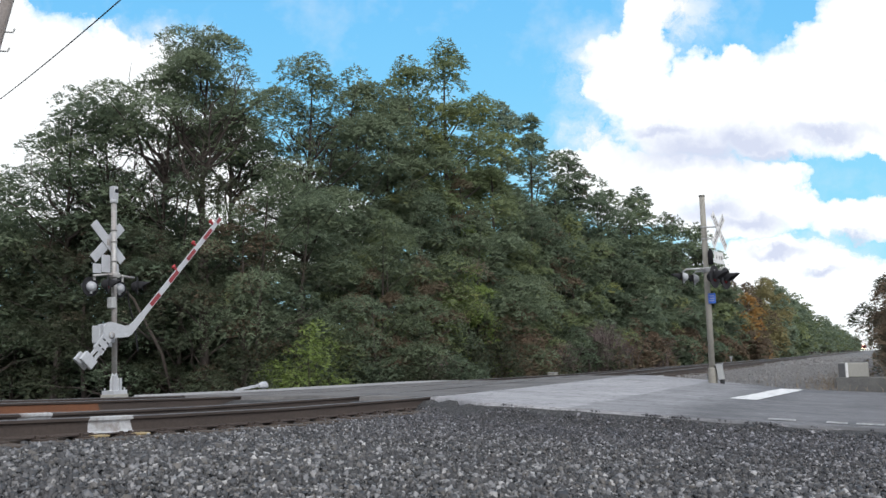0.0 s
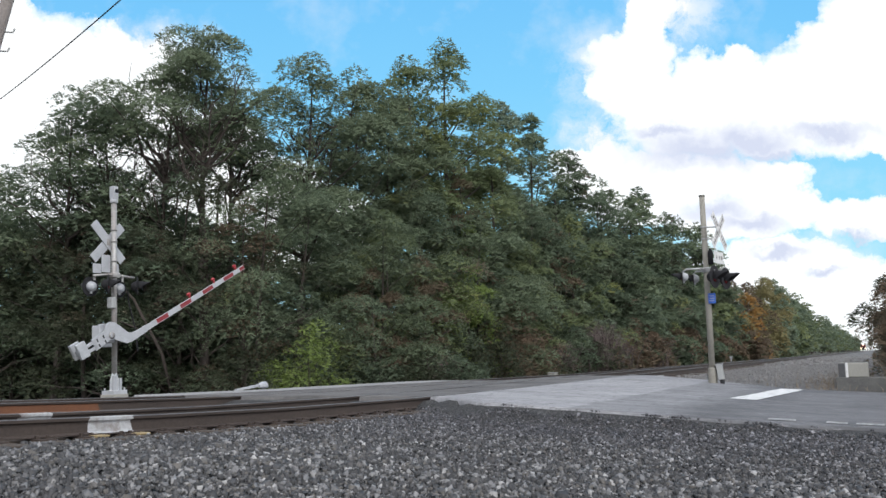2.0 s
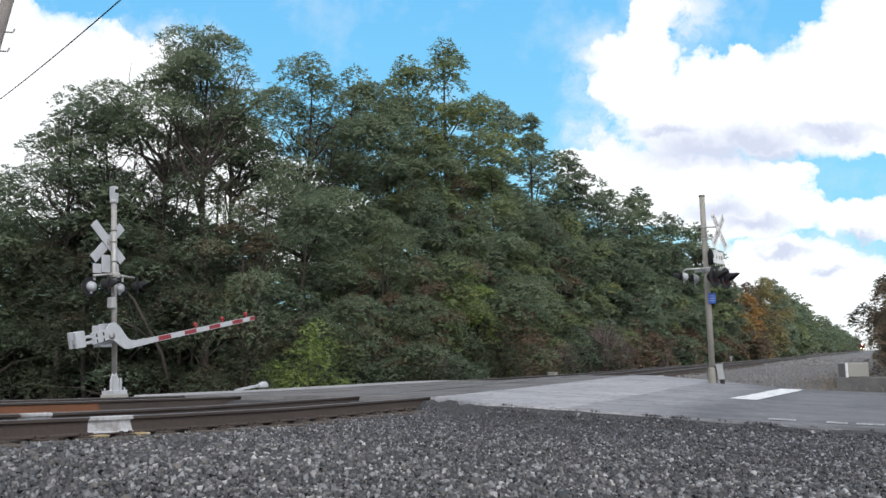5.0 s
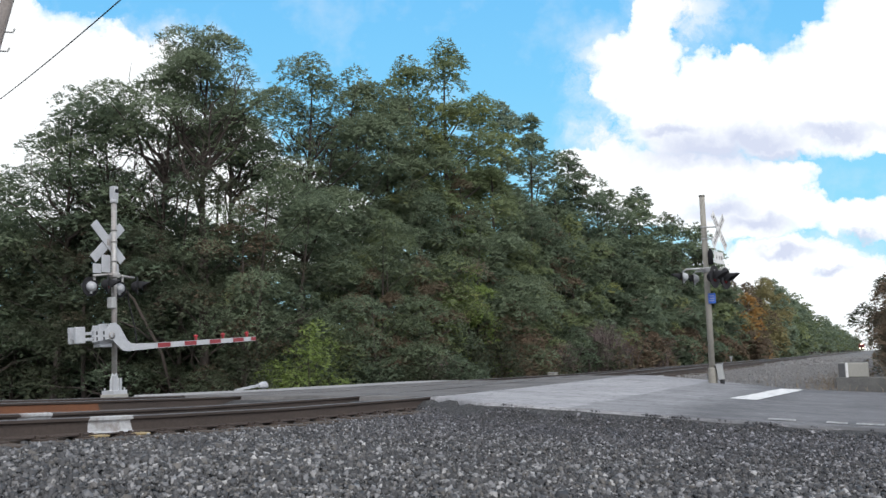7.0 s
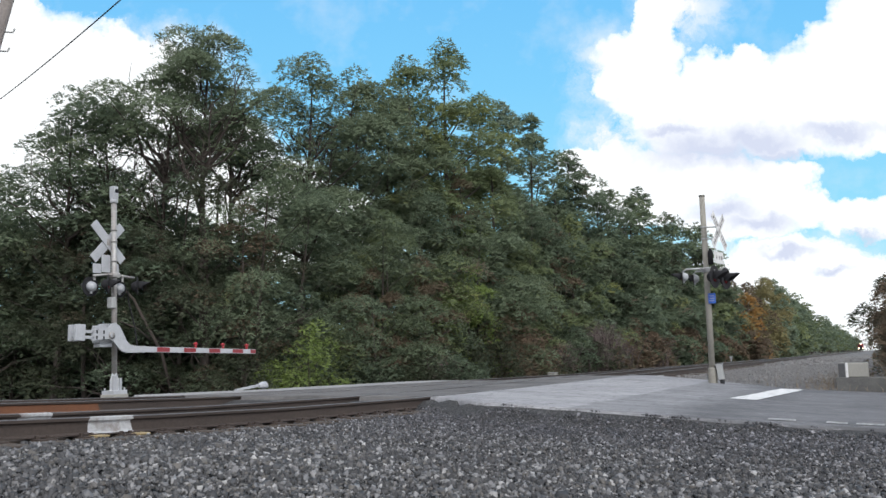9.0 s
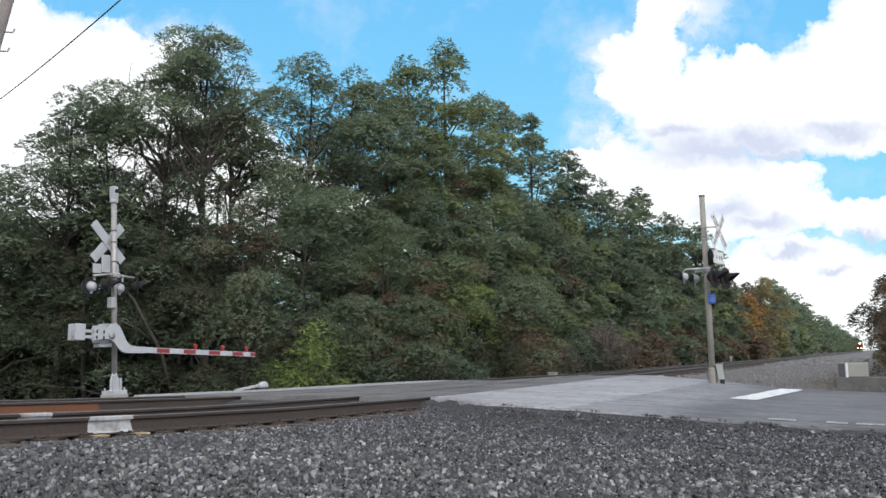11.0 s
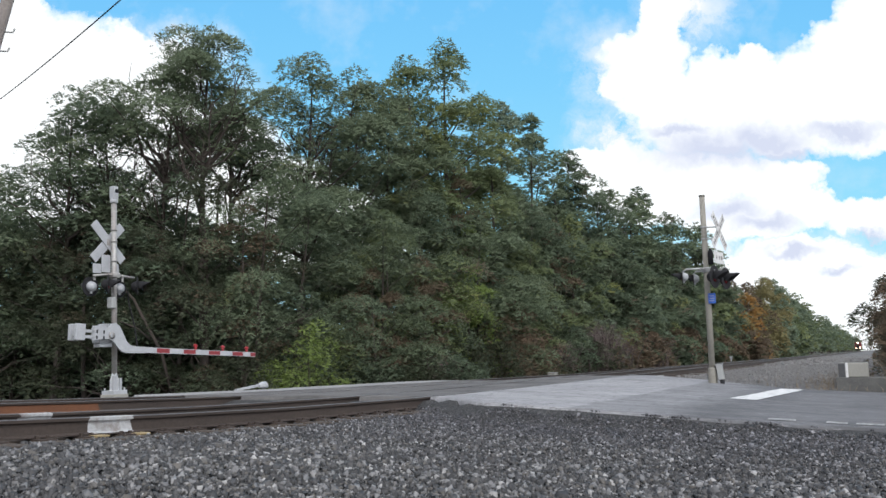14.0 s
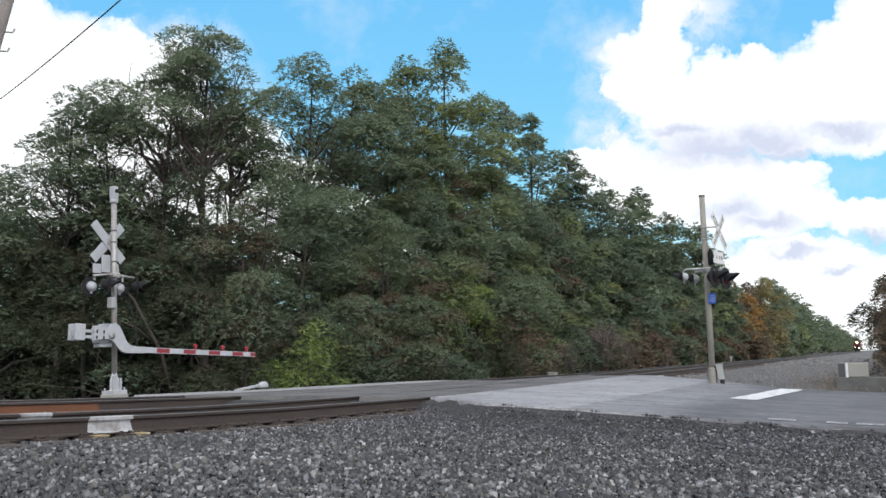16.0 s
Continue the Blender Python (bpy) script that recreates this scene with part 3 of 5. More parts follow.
def rail_paint(y0, x0, x1, parent, material, name, label, lo=0.02, hi=0.176):
    """Paint or rust on the side of a rail, a thin skin that follows it."""
    prof = [(a - 0.003, b) for a, b in ((-0.009, 0.13), (-0.012, 0.03), (-0.07, 0.014))] if lo > 0.005 else []
    head = [(-0.029, 0.1835), (-0.039, 0.172), (-0.038, 0.144), (-0.014, 0.131)]
    prof = ([*head] if hi > 0.15 else [(-0.014, 0.131)]) + prof[1:]
    xs = np.linspace(x0, x1, 8)
    verts, faces, k = [], [], len(prof)
    for x in xs:
        z = rail_top(x, y0) - 0.18
        verts += [(x + 0.05 * noise.noise(Vector((b * 60, x, y0))), y0 + a, z + b) for a, b in prof]
    for j in range(len(xs) - 1):
        for i in range(k - 1):
            faces.append((j * k + i, j * k + i + 1, (j + 1) * k + i + 1, (j + 1) * k + i))
    return mesh_part(name, mesh_of(name, verts, faces, material), parent, label)


rail_paint(R1, 6.10, 6.66, track_near, M_RAILWHITE, "paint_patch", "white paint brushed on the rail")
rail_paint(R2, 6.42, 6.84, track_near, M_RAILWHITE, "paint_patch", "white paint brushed on the rail")
rail_paint(R3, 2.0, 9.95, track_far, M_RUST, "rusty_web", "orange rust on the rail web", hi=0.1)
for x in (6.12, 6.66):
    bm = bmesh.new()
    box(bm, x, R1 - 0.16, rail_top(x) - 0.188, 0.15, 0.14, 0.02, 0.006)
    part("paint_mark", bm, M_YELLOW, track_near, "yellow survey paint on the sleeper end")


# ---- crushed stone ----
CUBE = np.array([(x, y, z) for x in (-1, 1) for y in (-1, 1) for z in (-1, 1)], float)
CUBE_F = np.array([(0, 1, 3, 2), (4, 6, 7, 5), (0, 4, 5, 1), (2, 3, 7, 6), (1, 5, 7, 3)])


def stones(name, places, size, label, spread=0.35, seed=1, finer=1.0):
    """Broken stones, each a jittered block, in one mesh."""
    rng = np.random.default_rng(seed)
    n = len(places)
    s = size * np.exp(rng.normal(0, spread, (n, 1, 1))) * 0.5
    s = s * np.where(np.array(places)[:, 0] > 7.5, finer, 1.0)[:, None, None]
    v = CUBE[None] * (1 + rng.uniform(-0.62, 0.42, (n, 8, 3)))
    v = v * rng.uniform(0.55, 1.15, (n, 1, 3)) * s
    q = np.concatenate([np.ones((n, 1)), rng.normal(0, 0.34, (n, 2)), rng.uniform(-3, 3, (n, 1))], 1)
    q /= np.linalg.norm(q, axis=1, keepdims=True)
    w, x, y, z = q.T
    rot = np.stack([1 - 2 * (y * y + z * z), 2 * (x * y - z * w), 2 * (x * z + y * w),
                    2 * (x * y + z * w), 1 - 2 * (x * x + z * z), 2 * (y * z - x * w),
                    2 * (x * z - y * w), 2 * (y * z + x * w), 1 - 2 * (x * x + y * y)], 1).reshape(n, 3, 3)
    v = np.einsum("nij,nkj->nki", rot, v) + np.array(places)[:, None]
    f = (CUBE_F[None] + 8 * np.arange(n)[:, None, None]).reshape(-1, 4)
    ob = new(name, face_mesh(name, v.reshape(-1, 3), f, M_STONE))
    return tagged(ob, label, "gravel", kind="stuff")


def face_mesh(name, verts, faces, material):
    me = bpy.data.meshes.new(name)
    nv, (nf, k) = len(verts), faces.shape
    me.vertices.add(nv)
    me.vertices.foreach_set("co", np.asarray(verts, np.float32).ravel())
    me.loops.add(nf * k)
    me.loops.foreach_set("vertex_index", np.asarray(faces, np.int32).ravel())
    me.polygons.add(nf)
    me.polygons.foreach_set("loop_start", np.arange(0, nf * k, k, dtype=np.int32))
    me.materials.append(material)
    me.update(calc_edges=True)
    return me


def scatter(count, x0, x1, y0, y1, keep, lift, seed):
    rng = np.random.default_rng(seed)
    out = []
    while len(out) < count:
        x, y = rng.uniform(x0, x1), rng.uniform(y0, y1)
        if keep(x, y):
            z = ground_height(x, y) + rng.uniform(-0.016, 0.018)
            if near_edge(y) - 0.14 < x < far_edge(y) and y < R1 - 0.12:
                z = max(z, road_z(x, y) + 0.002)
            out.append((x, y, z + lift))
    return out


def near_ballast(x, y):
    return 0.891 * x + 0.454 * y > 4.6 and x > 0.68 * y - 0.6 and x < near_edge(y) - 0.10 - 0.35 * smooth_step((y - 3.5) / 3.0) + 0.30 * noise.noise(Vector((y * 1.1, 9, 0))) + 0.22 * noise.noise(Vector((y * 5.0, 3, x * 3)))


stones("ballast", scatter(58000, 2.5, 14, -1.6, R1 - 0.12, near_ballast, 0.006, 11), 0.0285, "coarse grey crushed-stone ballast beside the track", 0.3, seed=2, finer=0.74)
stones("ballast", scatter(9000, 3.5, 13.2, R1 + 0.05, 14.4, lambda x, y: x > 0.66 * y - 0.6 and x < 12.5, -0.02, 12), 0.036, "coarse grey crushed-stone ballast between the rails", seed=3)
stones("ballast", scatter(7000, 22.5, 60, 0.0, 7.0, lambda x, y: x > far_edge(y), 0.004, 13), 0.042, "grey crushed stone beyond the road", seed=4)
stones("ballast", scatter(4500, 60, 150, 0.0, 7.0, lambda x, y: True, 0.01, 14), 0.11, "grey crushed stone along the track", seed=5)


# ---- crossing signals ----
def lamp_unit(parent, at, facing, back_material, name="flasher", scale=1.0):
    """A flashing lamp: round backplate, housing, hood and lens. facing: degrees about z."""
    m = pose(*at, 0, 0, facing) @ Matrix.Scale(scale, 4)
    unit = new(name)
    bm = bmesh.new()
    outline = [(0.23 * math.cos(a), 0.23 * math.sin(a)) for a in (2 * math.pi * k / 28 for k in range(28))]
    prism(bm, outline, (0, 1, 0), (0, 0, 1), 0.012)
    me = bpy.data.meshes.new("backplate")
    bm.to_mesh(me)
    bm.free()
    me.materials.append(M_BLACK)
    bpy.data.objects.remove(unit)
    unit = new(name, me)
    unit.parent, unit.matrix_basis = parent, m
    tagged(unit, "round black backplate of a flasher")
    bm = bmesh.new()
    tube(bm, [(-0.006, 0, 0), (-0.03, 0, 0), (-0.09, 0, -0.005), (-0.14, 0, -0.01), (-0.155, 0, -0.01)], [0.12, 0.125, 0.11, 0.07, 0.02], 20)
    box(bm, -0.03, 0, -0.14, 0.05, 0.05, 0.05, 0.01)
    part("housing", bm, back_material, unit, "weathered lamp housing", True)
    bm = bmesh.new()
    tube(bm, [(0.006, 0, 0), (0.02, 0, 0), (0.03, 0, 0)], [0.108, 0.106, 0.05], 20)
    part("lens", bm, M_DIMLENS, unit, "dark red lens", True)
    bm = bmesh.new()
    rows = []
    for k in range(15):
        a = math.pi * (-0.12 + 1.24 * k / 14)
        reach = 0.30 * (0.35 + 0.65 * math.sin(max(min(a, math.pi), 0)))
        c, s = math.cos(a) * 0.118, math.sin(a) * 0.118
        rows.append([bm.verts.new((0.0, c, s)), bm.verts.new((reach, c * 1.02, s - 0.02)), bm.verts.new((reach, c * 0.97, s - 0.026)), bm.verts.new((0.0, c * 0.95, s * 0.95))])
    for a, b in zip(rows, rows[1:]):
        for i in range(4):
            bm.faces.new((a[i], a[(i + 1) % 4], b[(i + 1) % 4], b[i]))
    part("hood", bm, M_BLACK, unit, "black visor", True)
    return unit


def blade(length, width, tilt, off, name, parent, material, marks=False):
    """One arm of a crossbuck in the plane y-z, its face to -x."""
    m = pose(off, 0, 0, tilt)
    bm = bmesh.new()
    box(bm, 0, 0, 0, 0.012, length, width, 0.004)
    b = part(name, bm, material, parent)
    b.matrix_basis = m
    if marks:
        n = 11
        for k in range(n):
            y = -length / 2 + 0.12 + (length - 0.24) * k / (n - 1)
            if abs(y) < width * 0.55 and off < 0:
                continue
            bm = bmesh.new()
            box(bm, -0.008, y, 0, 0.004, 0.035, width * 0.45)
            part("bar", bm, M_BLACK, b, "black lettering bar")
    return b


def crossbuck(parent, z, x, paint, marks=False):
    bm = bmesh.new()
    box(bm, 0, 0, 0, 0.05, 0.10, 0.16, 0.01)
    c = part("crossbuck", bm, M_ALU, parent, "white crossbuck sign")
    c.location = (x, 0, z)
    blade(1.22, 0.23, 45, -0.012, "blade", c, paint, marks)
    blade(1.22, 0.23, -45, 0.012, "blade", c, paint, marks)
    return c


# the signal with a gate: local x points along the track, y away from the rails
GATE_BASE = (14.25, 15.94, 0.79)
AWAY = Vector((math.cos(YAW), math.sin(YAW), 0))      # level, along the view
signal = thing("gate_signal", pose(*GATE_BASE) @ Matrix.Rotation(radians(-2.1), 4, AWAY), "silver crossing signal mast with crossbuck, flashers and gate", "crossing signal")
bm = bmesh.new()
tube(bm, [(0, 0, 0.3), (0, 0, 4.62)], 0.062, 18)
for z in (3.15, 3.62, 3.9, 2.85):
    tube(bm, [(0, 0, z - 0.03), (0, 0, z + 0.03)], 0.072, 18)
part("mast", bm, M_ALU, signal, "weathered aluminium mast", True)
bm = bmesh.new()
tube(bm, [(0, 0, 4.56), (0, 0, 4.60), (0, 0, 4.66)], [0.09, 0.095, 0.07], 18)
box(bm, 0, 0, 4.80, 0.14, 0.16, 0.32, 0.02)
bell = part("bell_housing", bm, M_WHITE, signal, "pale bell housing at the top")
bm = bmesh.new()
tube(bm, [(0.005, -0.082, 4.84), (0.005, -0.10, 4.84)], [0.05, 0.045], 14)
part("bell", bm, M_BLACK, bell, "dark round bell opening", True)
bm = bmesh.new()
tube(bm, [(0, 0, 0.08), (0, 0, 0.12), (0, 0, 0.34), (0, 0, 0.42), (0, 0, 0.5)], [0.17, 0.145, 0.135, 0.10, 0.075], 4)
box(bm, 0, 0, 0.05, 0.40, 0.40, 0.10, 0.015)
box(bm, -0.09, -0.10, 0.27, 0.10, 0.06, 0.34, 0.01)
box(bm, 0.08, -0.10, 0.24, 0.07, 0.05, 0.28, 0.01)
for sx in (-1, 1):
    for sy in (-1, 1):
        tube(bm, [(sx * 0.15, sy * 0.15, 0.08), (sx * 0.15, sy * 0.15, 0.16)], 0.02, 8)
part("base", bm, M_WHITE, signal, "cast junction base")
bm = bmesh.new()
box(bm, 0, 0, -0.44, 0.44, 0.44, 0.9, 0.02)
part("footing", bm, M_PALEBOX, signal, "pale concrete footing")

cb = crossbuck(signal, 3.66, 0, M_WHITE)
cb.matrix_basis = pose(-0.10, 0.09, 3.60, 0, 0, -90)
bm = bmesh.new()
box(bm, -0.18, 0.07, 3.08, 0.26, 0.012, 0.42, 0.004)
box(bm, -0.44, 0.072, 2.95, 0.24, 0.012, 0.22, 0.004)
box(bm, 0.12, 0.074, 2.98, 0.16, 0.012, 0.22, 0.004)
part("number_plate", bm, M_WHITE, signal, "blank back of a white sign plate")
bm = bmesh.new()
tube(bm, [(-0.62, -0.02, 2.76), (-0.3, -0.02, 2.8), (0, 0, 2.82), (0.3, 0.02, 2.8), (0.62, 0.02, 2.78)], 0.03, 10)
box(bm, 0, 0, 2.8, 0.2, 0.2, 0.12, 0.02)
arm_rack = part("lamp_crossarm", bm, M_ALU, signal, "", True)
for x in (-0.55, 0.27):
    lamp_unit(signal, (x, 0.16, 2.52), 90, M_WHITE)
    bm = bmesh.new()
    tube(bm, [(x, 0.02, 2.79), (x, 0.03, 2.66)], 0.03, 10)
    part("hanger", bm, M_ALU, signal)
for x in (-0.26, 0.62):
    lamp_unit(signal, (x, -0.10, 2.57), -48, M_BLACK)
bm = bmesh.new()
box(bm, -0.08, 0.0, 2.15, 0.14, 0.16, 0.26, 0.02)
part("junction_box", bm, M_GREYBOX, signal, "small grey junction box")
bm = bmesh.new()
tube(bm, [(0.5, 0.1, 2.5), (0.62, 0.2, 2.2), (0.85, 0.25, 1.6), (0.95, 0.25, 1.0)], 0.018, 8)
part("cable", bm, M_BLACK, signal)
# gate mechanism
PIVOT = (-0.37, -0.30, 1.362)
bm = bmesh.new()
box(bm, -0.40, -0.10, 1.40, 0.46, 0.24, 0.40, 0.02)
box(bm, -0.30, -0.10, 1.625, 0.34, 0.2, 0.03, 0.01)
box(bm, -0.42, -0.10, 1.15, 0.36, 0.2, 0.09, 0.01)
box(bm, -0.05, -0.06, 1.42, 0.22, 0.2, 0.16, 0.02)
tube(bm, [(PIVOT[0], -0.2, PIVOT[2]), (PIVOT[0], -0.36, PIVOT[2])], 0.06, 14)
part("gate_machine", bm, M_WHITE, signal, "white gate machine case")
gate_me = bmesh.new()
# curved support that drops from the shaft to the arm
prism(gate_me, [(-0.50, 0.14), (-0.1, 0.17), (0.02, 0.28), (0.12, 0.29), (0.22, 0.22), (0.30, 0.10), (0.42, -0.12), (0.52, -0.20), (0.66, -0.225), (0.95, -0.225), (0.95, -0.375),
                (0.42, -0.39), (0.30, -0.36), (0.18, -0.26), (0.04, -0.12), (-0.08, -0.08), (-0.50, -0.13)], (1, 0, 0), (0, 0, 1), 0.05)
for z in (-0.06, 0.07):
    prism(gate_me, [(-0.8, z - 0.03), (-0.45, z - 0.035), (-0.45, z + 0.035), (-0.8, z + 0.03)], (1, 0, 0), (0, 0, 1), 0.05)
me = bpy.data.meshes.new("gate_arm")
gate_me.to_mesh(me)
gate_me.free()
me.materials.append(M_WHITE)
gate = new("gate_arm", me)
gate.parent = signal
tagged(gate, "white gate arm support, lowering")
for x in (-0.38, -0.2):
    for z in (-0.06, 0.07):
        bm = bmesh.new()
        box(bm, x, -0.027, z, 0.035, 0.008, 0.075, 0.002)
        part("slot", bm, M_BLACK, gate, "dark adjusting slot")
bm = bmesh.new()
tube(bm, [(0.0, -0.02, 0.0), (0.0, -0.06, 0.0)], 0.075, 14)
part("hub", bm, M_ALU, gate, "shaft hub", True)
bm = bmesh.new()
for dy in (0.0, 0.22):
    box(bm, -0.80, dy, 0.04, 0.24, 0.09, 0.37, 0.02)
box(bm, -0.82, 0.11, 0.0, 0.1, 0.2, 0.1)
part("counterweight", bm, M_WHITE, gate, "white counterweight")
ARM0, ARM1, AZ = 0.80, 4.60, -0.30
stops = [ARM1, 4.41, 4.14]
while stops[-1] > 1.6:
    stops.append(stops[-1] - (0.385 if len(stops) % 2 == 1 else 0.435))
stops.append(ARM0)


def half(x):
    return 0.068 - 0.010 * (x - ARM0) / (ARM1 - ARM0)


bm = bmesh.new()
prism(bm, [(ARM0, AZ - half(ARM0)), (ARM1, AZ - half(ARM1)), (ARM1, AZ + half(ARM1)), (ARM0, AZ + half(ARM0))], (1, 0, 0), (0, 0, 1), 0.03)
board = part("arm_board", bm, M_WHITE, gate, "white gate arm board")
for k, (hi, lo) in enumerate(zip(stops, stops[1:])):
    if k % 2 == 0 and lo > 1.2:
        bm = bmesh.new()
        prism(bm, [(lo, AZ - half(lo) * 0.8), (hi, AZ - half(hi) * 0.8), (hi, AZ + half(hi) * 0.8), (lo, AZ + half(lo) * 0.8)], (1, 0, 0), (0, 0, 1), 0.034)
        part("stripe", bm, M_RED, gate, "dark red stripe")
for x in (2.50, 3.42, 4.28):
    bm = bmesh.new()
    box(bm, x, 0, AZ + 0.10, 0.05, 0.05, 0.08, 0.01)
    tube(bm, [(x - 0.05, 0, AZ + 0.16), (x, 0, AZ + 0.17), (x + 0.05, 0, AZ + 0.16)], [0.032, 0.04, 0.03], 12)
    part("arm_lamp", bm, M_REDLENS, gate, "small red gate lamp", True)

# the old signal on a pole
P2 = (23.32, 3.92, 0.70)
old = thing("flasher_signal", pose(*P2) @ Matrix.Rotation(radians(-0.3), 4, AWAY), "weathered grey pole with crossbuck and four flashers", "crossing signal")
bm = bmesh.new()
tube(bm, [(0, 0, -0.1), (0, 0, 2.5), (0, 0, 5.08)], [0.082, 0.078, 0.072], 16)
tube(bm, [(0, 0, 5.07), (0, 0, 5.10)], [0.085, 0.08], 16)
part("pole", bm, M_POLE, old, "", True)
bm = bmesh.new()
tube(bm, [(0, 0, -0.15), (0, 0, 0.42), (0, 0, 0.46)], [0.125, 0.115, 0.09], 16)
box(bm, 0, 0, -0.05, 0.30, 0.28, 0.16, 0.02)
part("base", bm, M_POLE, old, "pale cast base")
bm = bmesh.new()
box(bm, -0.04, -0.25, 0.30, 0.17, 0.15, 0.38, 0.015, pose(0, 0, 0, -7, 0, 0))
box(bm, -0.04, -0.25, 0.505, 0.20, 0.18, 0.03, 0.01, pose(0, 0, 0, -7, 0, 0))
part("junction_box", bm, M_GREYBOX, old, "tilted grey junction box")
bm = bmesh.new()
tube(bm, [(-0.06, -0.24, 0.14), (-0.10, -0.26, 0.06), (-0.15, -0.25, 0.0), (-0.18, -0.2, -0.08)], [0.06, 0.06, 0.055, 0.05], 10)
part("conduit", bm, M_BLACK, old, "black conduit mouth")
cb2 = crossbuck(old, 4.05, 0, M_PAINT, True)
cb2.matrix_basis = pose(-0.02, -0.39, 4.08, 0, 0, 78)
bm = bmesh.new()
for z in (4.22, 3.9):
    tube(bm, [(0, 0.1, z), (0, -0.33, z - 0.02)], 0.018, 8)
    tube(bm, [(0, 0, z - 0.02), (0, 0, z + 0.02)], 0.088, 14)
part("bracket", bm, M_GREYBOX, old)
bm = bmesh.new()
box(bm, 0, 0, 0, 0.012, 0.62, 0.32, 0.005, pose(-0.02, -0.35, 3.36, 0, 0, 78))
plate = part("track_count_plate", bm, M_PAINT, old, "white plate below the crossbuck")
bm = bmesh.new()
for k in (-1, 0, 1):
    box(bm, -0.01, 0.17 * k, 0, 0.004, 0.035, 0.10, 0, pose(-0.02, -0.35, 3.36, 0, 0, 78))
part("bar", bm, M_BLACK, plate, "black lettering bars")
bm = bmesh.new()
tube(bm, [(0, -0.13, 3.2), (0, -0.13, 3.5), (0, -0.13, 3.62)], [0.07, 0.075, 0.03], 12)
part("bell_box", bm, M_BLACK, old, "dark bell beside the pole", True)
bm = bmesh.new()
tube(bm, [(-0.5, 0.05, 3.06), (0.5, -0.05, 3.06)], 0.028, 10)
for x, y in ((-0.4, 0.56), (0.4, 0.42), (-0.4, -0.27), (0.4, -0.43)):
    tube(bm, [(x, 0, 3.06), (x, y * 0.8, 3.07), (x, y, 3.0), (x, y, 2.92)], 0.024, 8)
box(bm, 0, 0, 3.05, 0.2, 0.2, 0.12, 0.02)
part("lamp_crossarm", bm, M_GREYBOX, old, "", True)
for x, y in ((-0.4, -0.27), (0.4, -0.43)):
    lamp_unit(old, (x, y, 2.83), -105, M_BLACK, scale=1.3)
for x, y in ((-0.4, 0.56), (0.4, 0.42)):
    lamp_unit(old, (x, y, 2.87), 100, M_WHITE)
bm = bmesh.new()
box(bm, -0.10, -0.12, 2.28, 0.012, 0.19, 0.27, 0.004)
notice = part("notice", bm, M_BLUE, old, "blue notice plate")
for z in (2.35, 2.28, 2.22):
    bm = bmesh.new()
    box(bm, -0.108, -0.12, z, 0.003, 0.12, 0.014)
    part("bar", bm, M_WHITE, notice, "white writing bar")


# ---- trees ----
def tubes_mesh(name, paths, material, sides=5):
    verts, faces = [], []
    for pts, radii in paths:
        base = len(verts)
        for i, p in enumerate(pts):
            d = (pts[min(i + 1, len(pts) - 1)] - pts[max(i - 1, 0)]).normalized()
            q = d.to_track_quat("Z", "Y").to_matrix()
            verts += [p + q @ Vector((radii[i] * math.cos(a), radii[i] * math.sin(a), 0)) for a in (2 * math.pi * k / sides for k in range(sides))]
        for j in range(len(pts) - 1):
            for k in range(sides):
                faces.append((base + j * sides + k, base + j * sides + (k + 1) % sides, base + (j + 1) * sides + (k + 1) % sides, base + (j + 1) * sides + k))
    return mesh_of(name, verts, faces, material, True)


def unit(v):
    return v / (np.linalg.norm(v, axis=1, keepdims=True) + 1e-9)


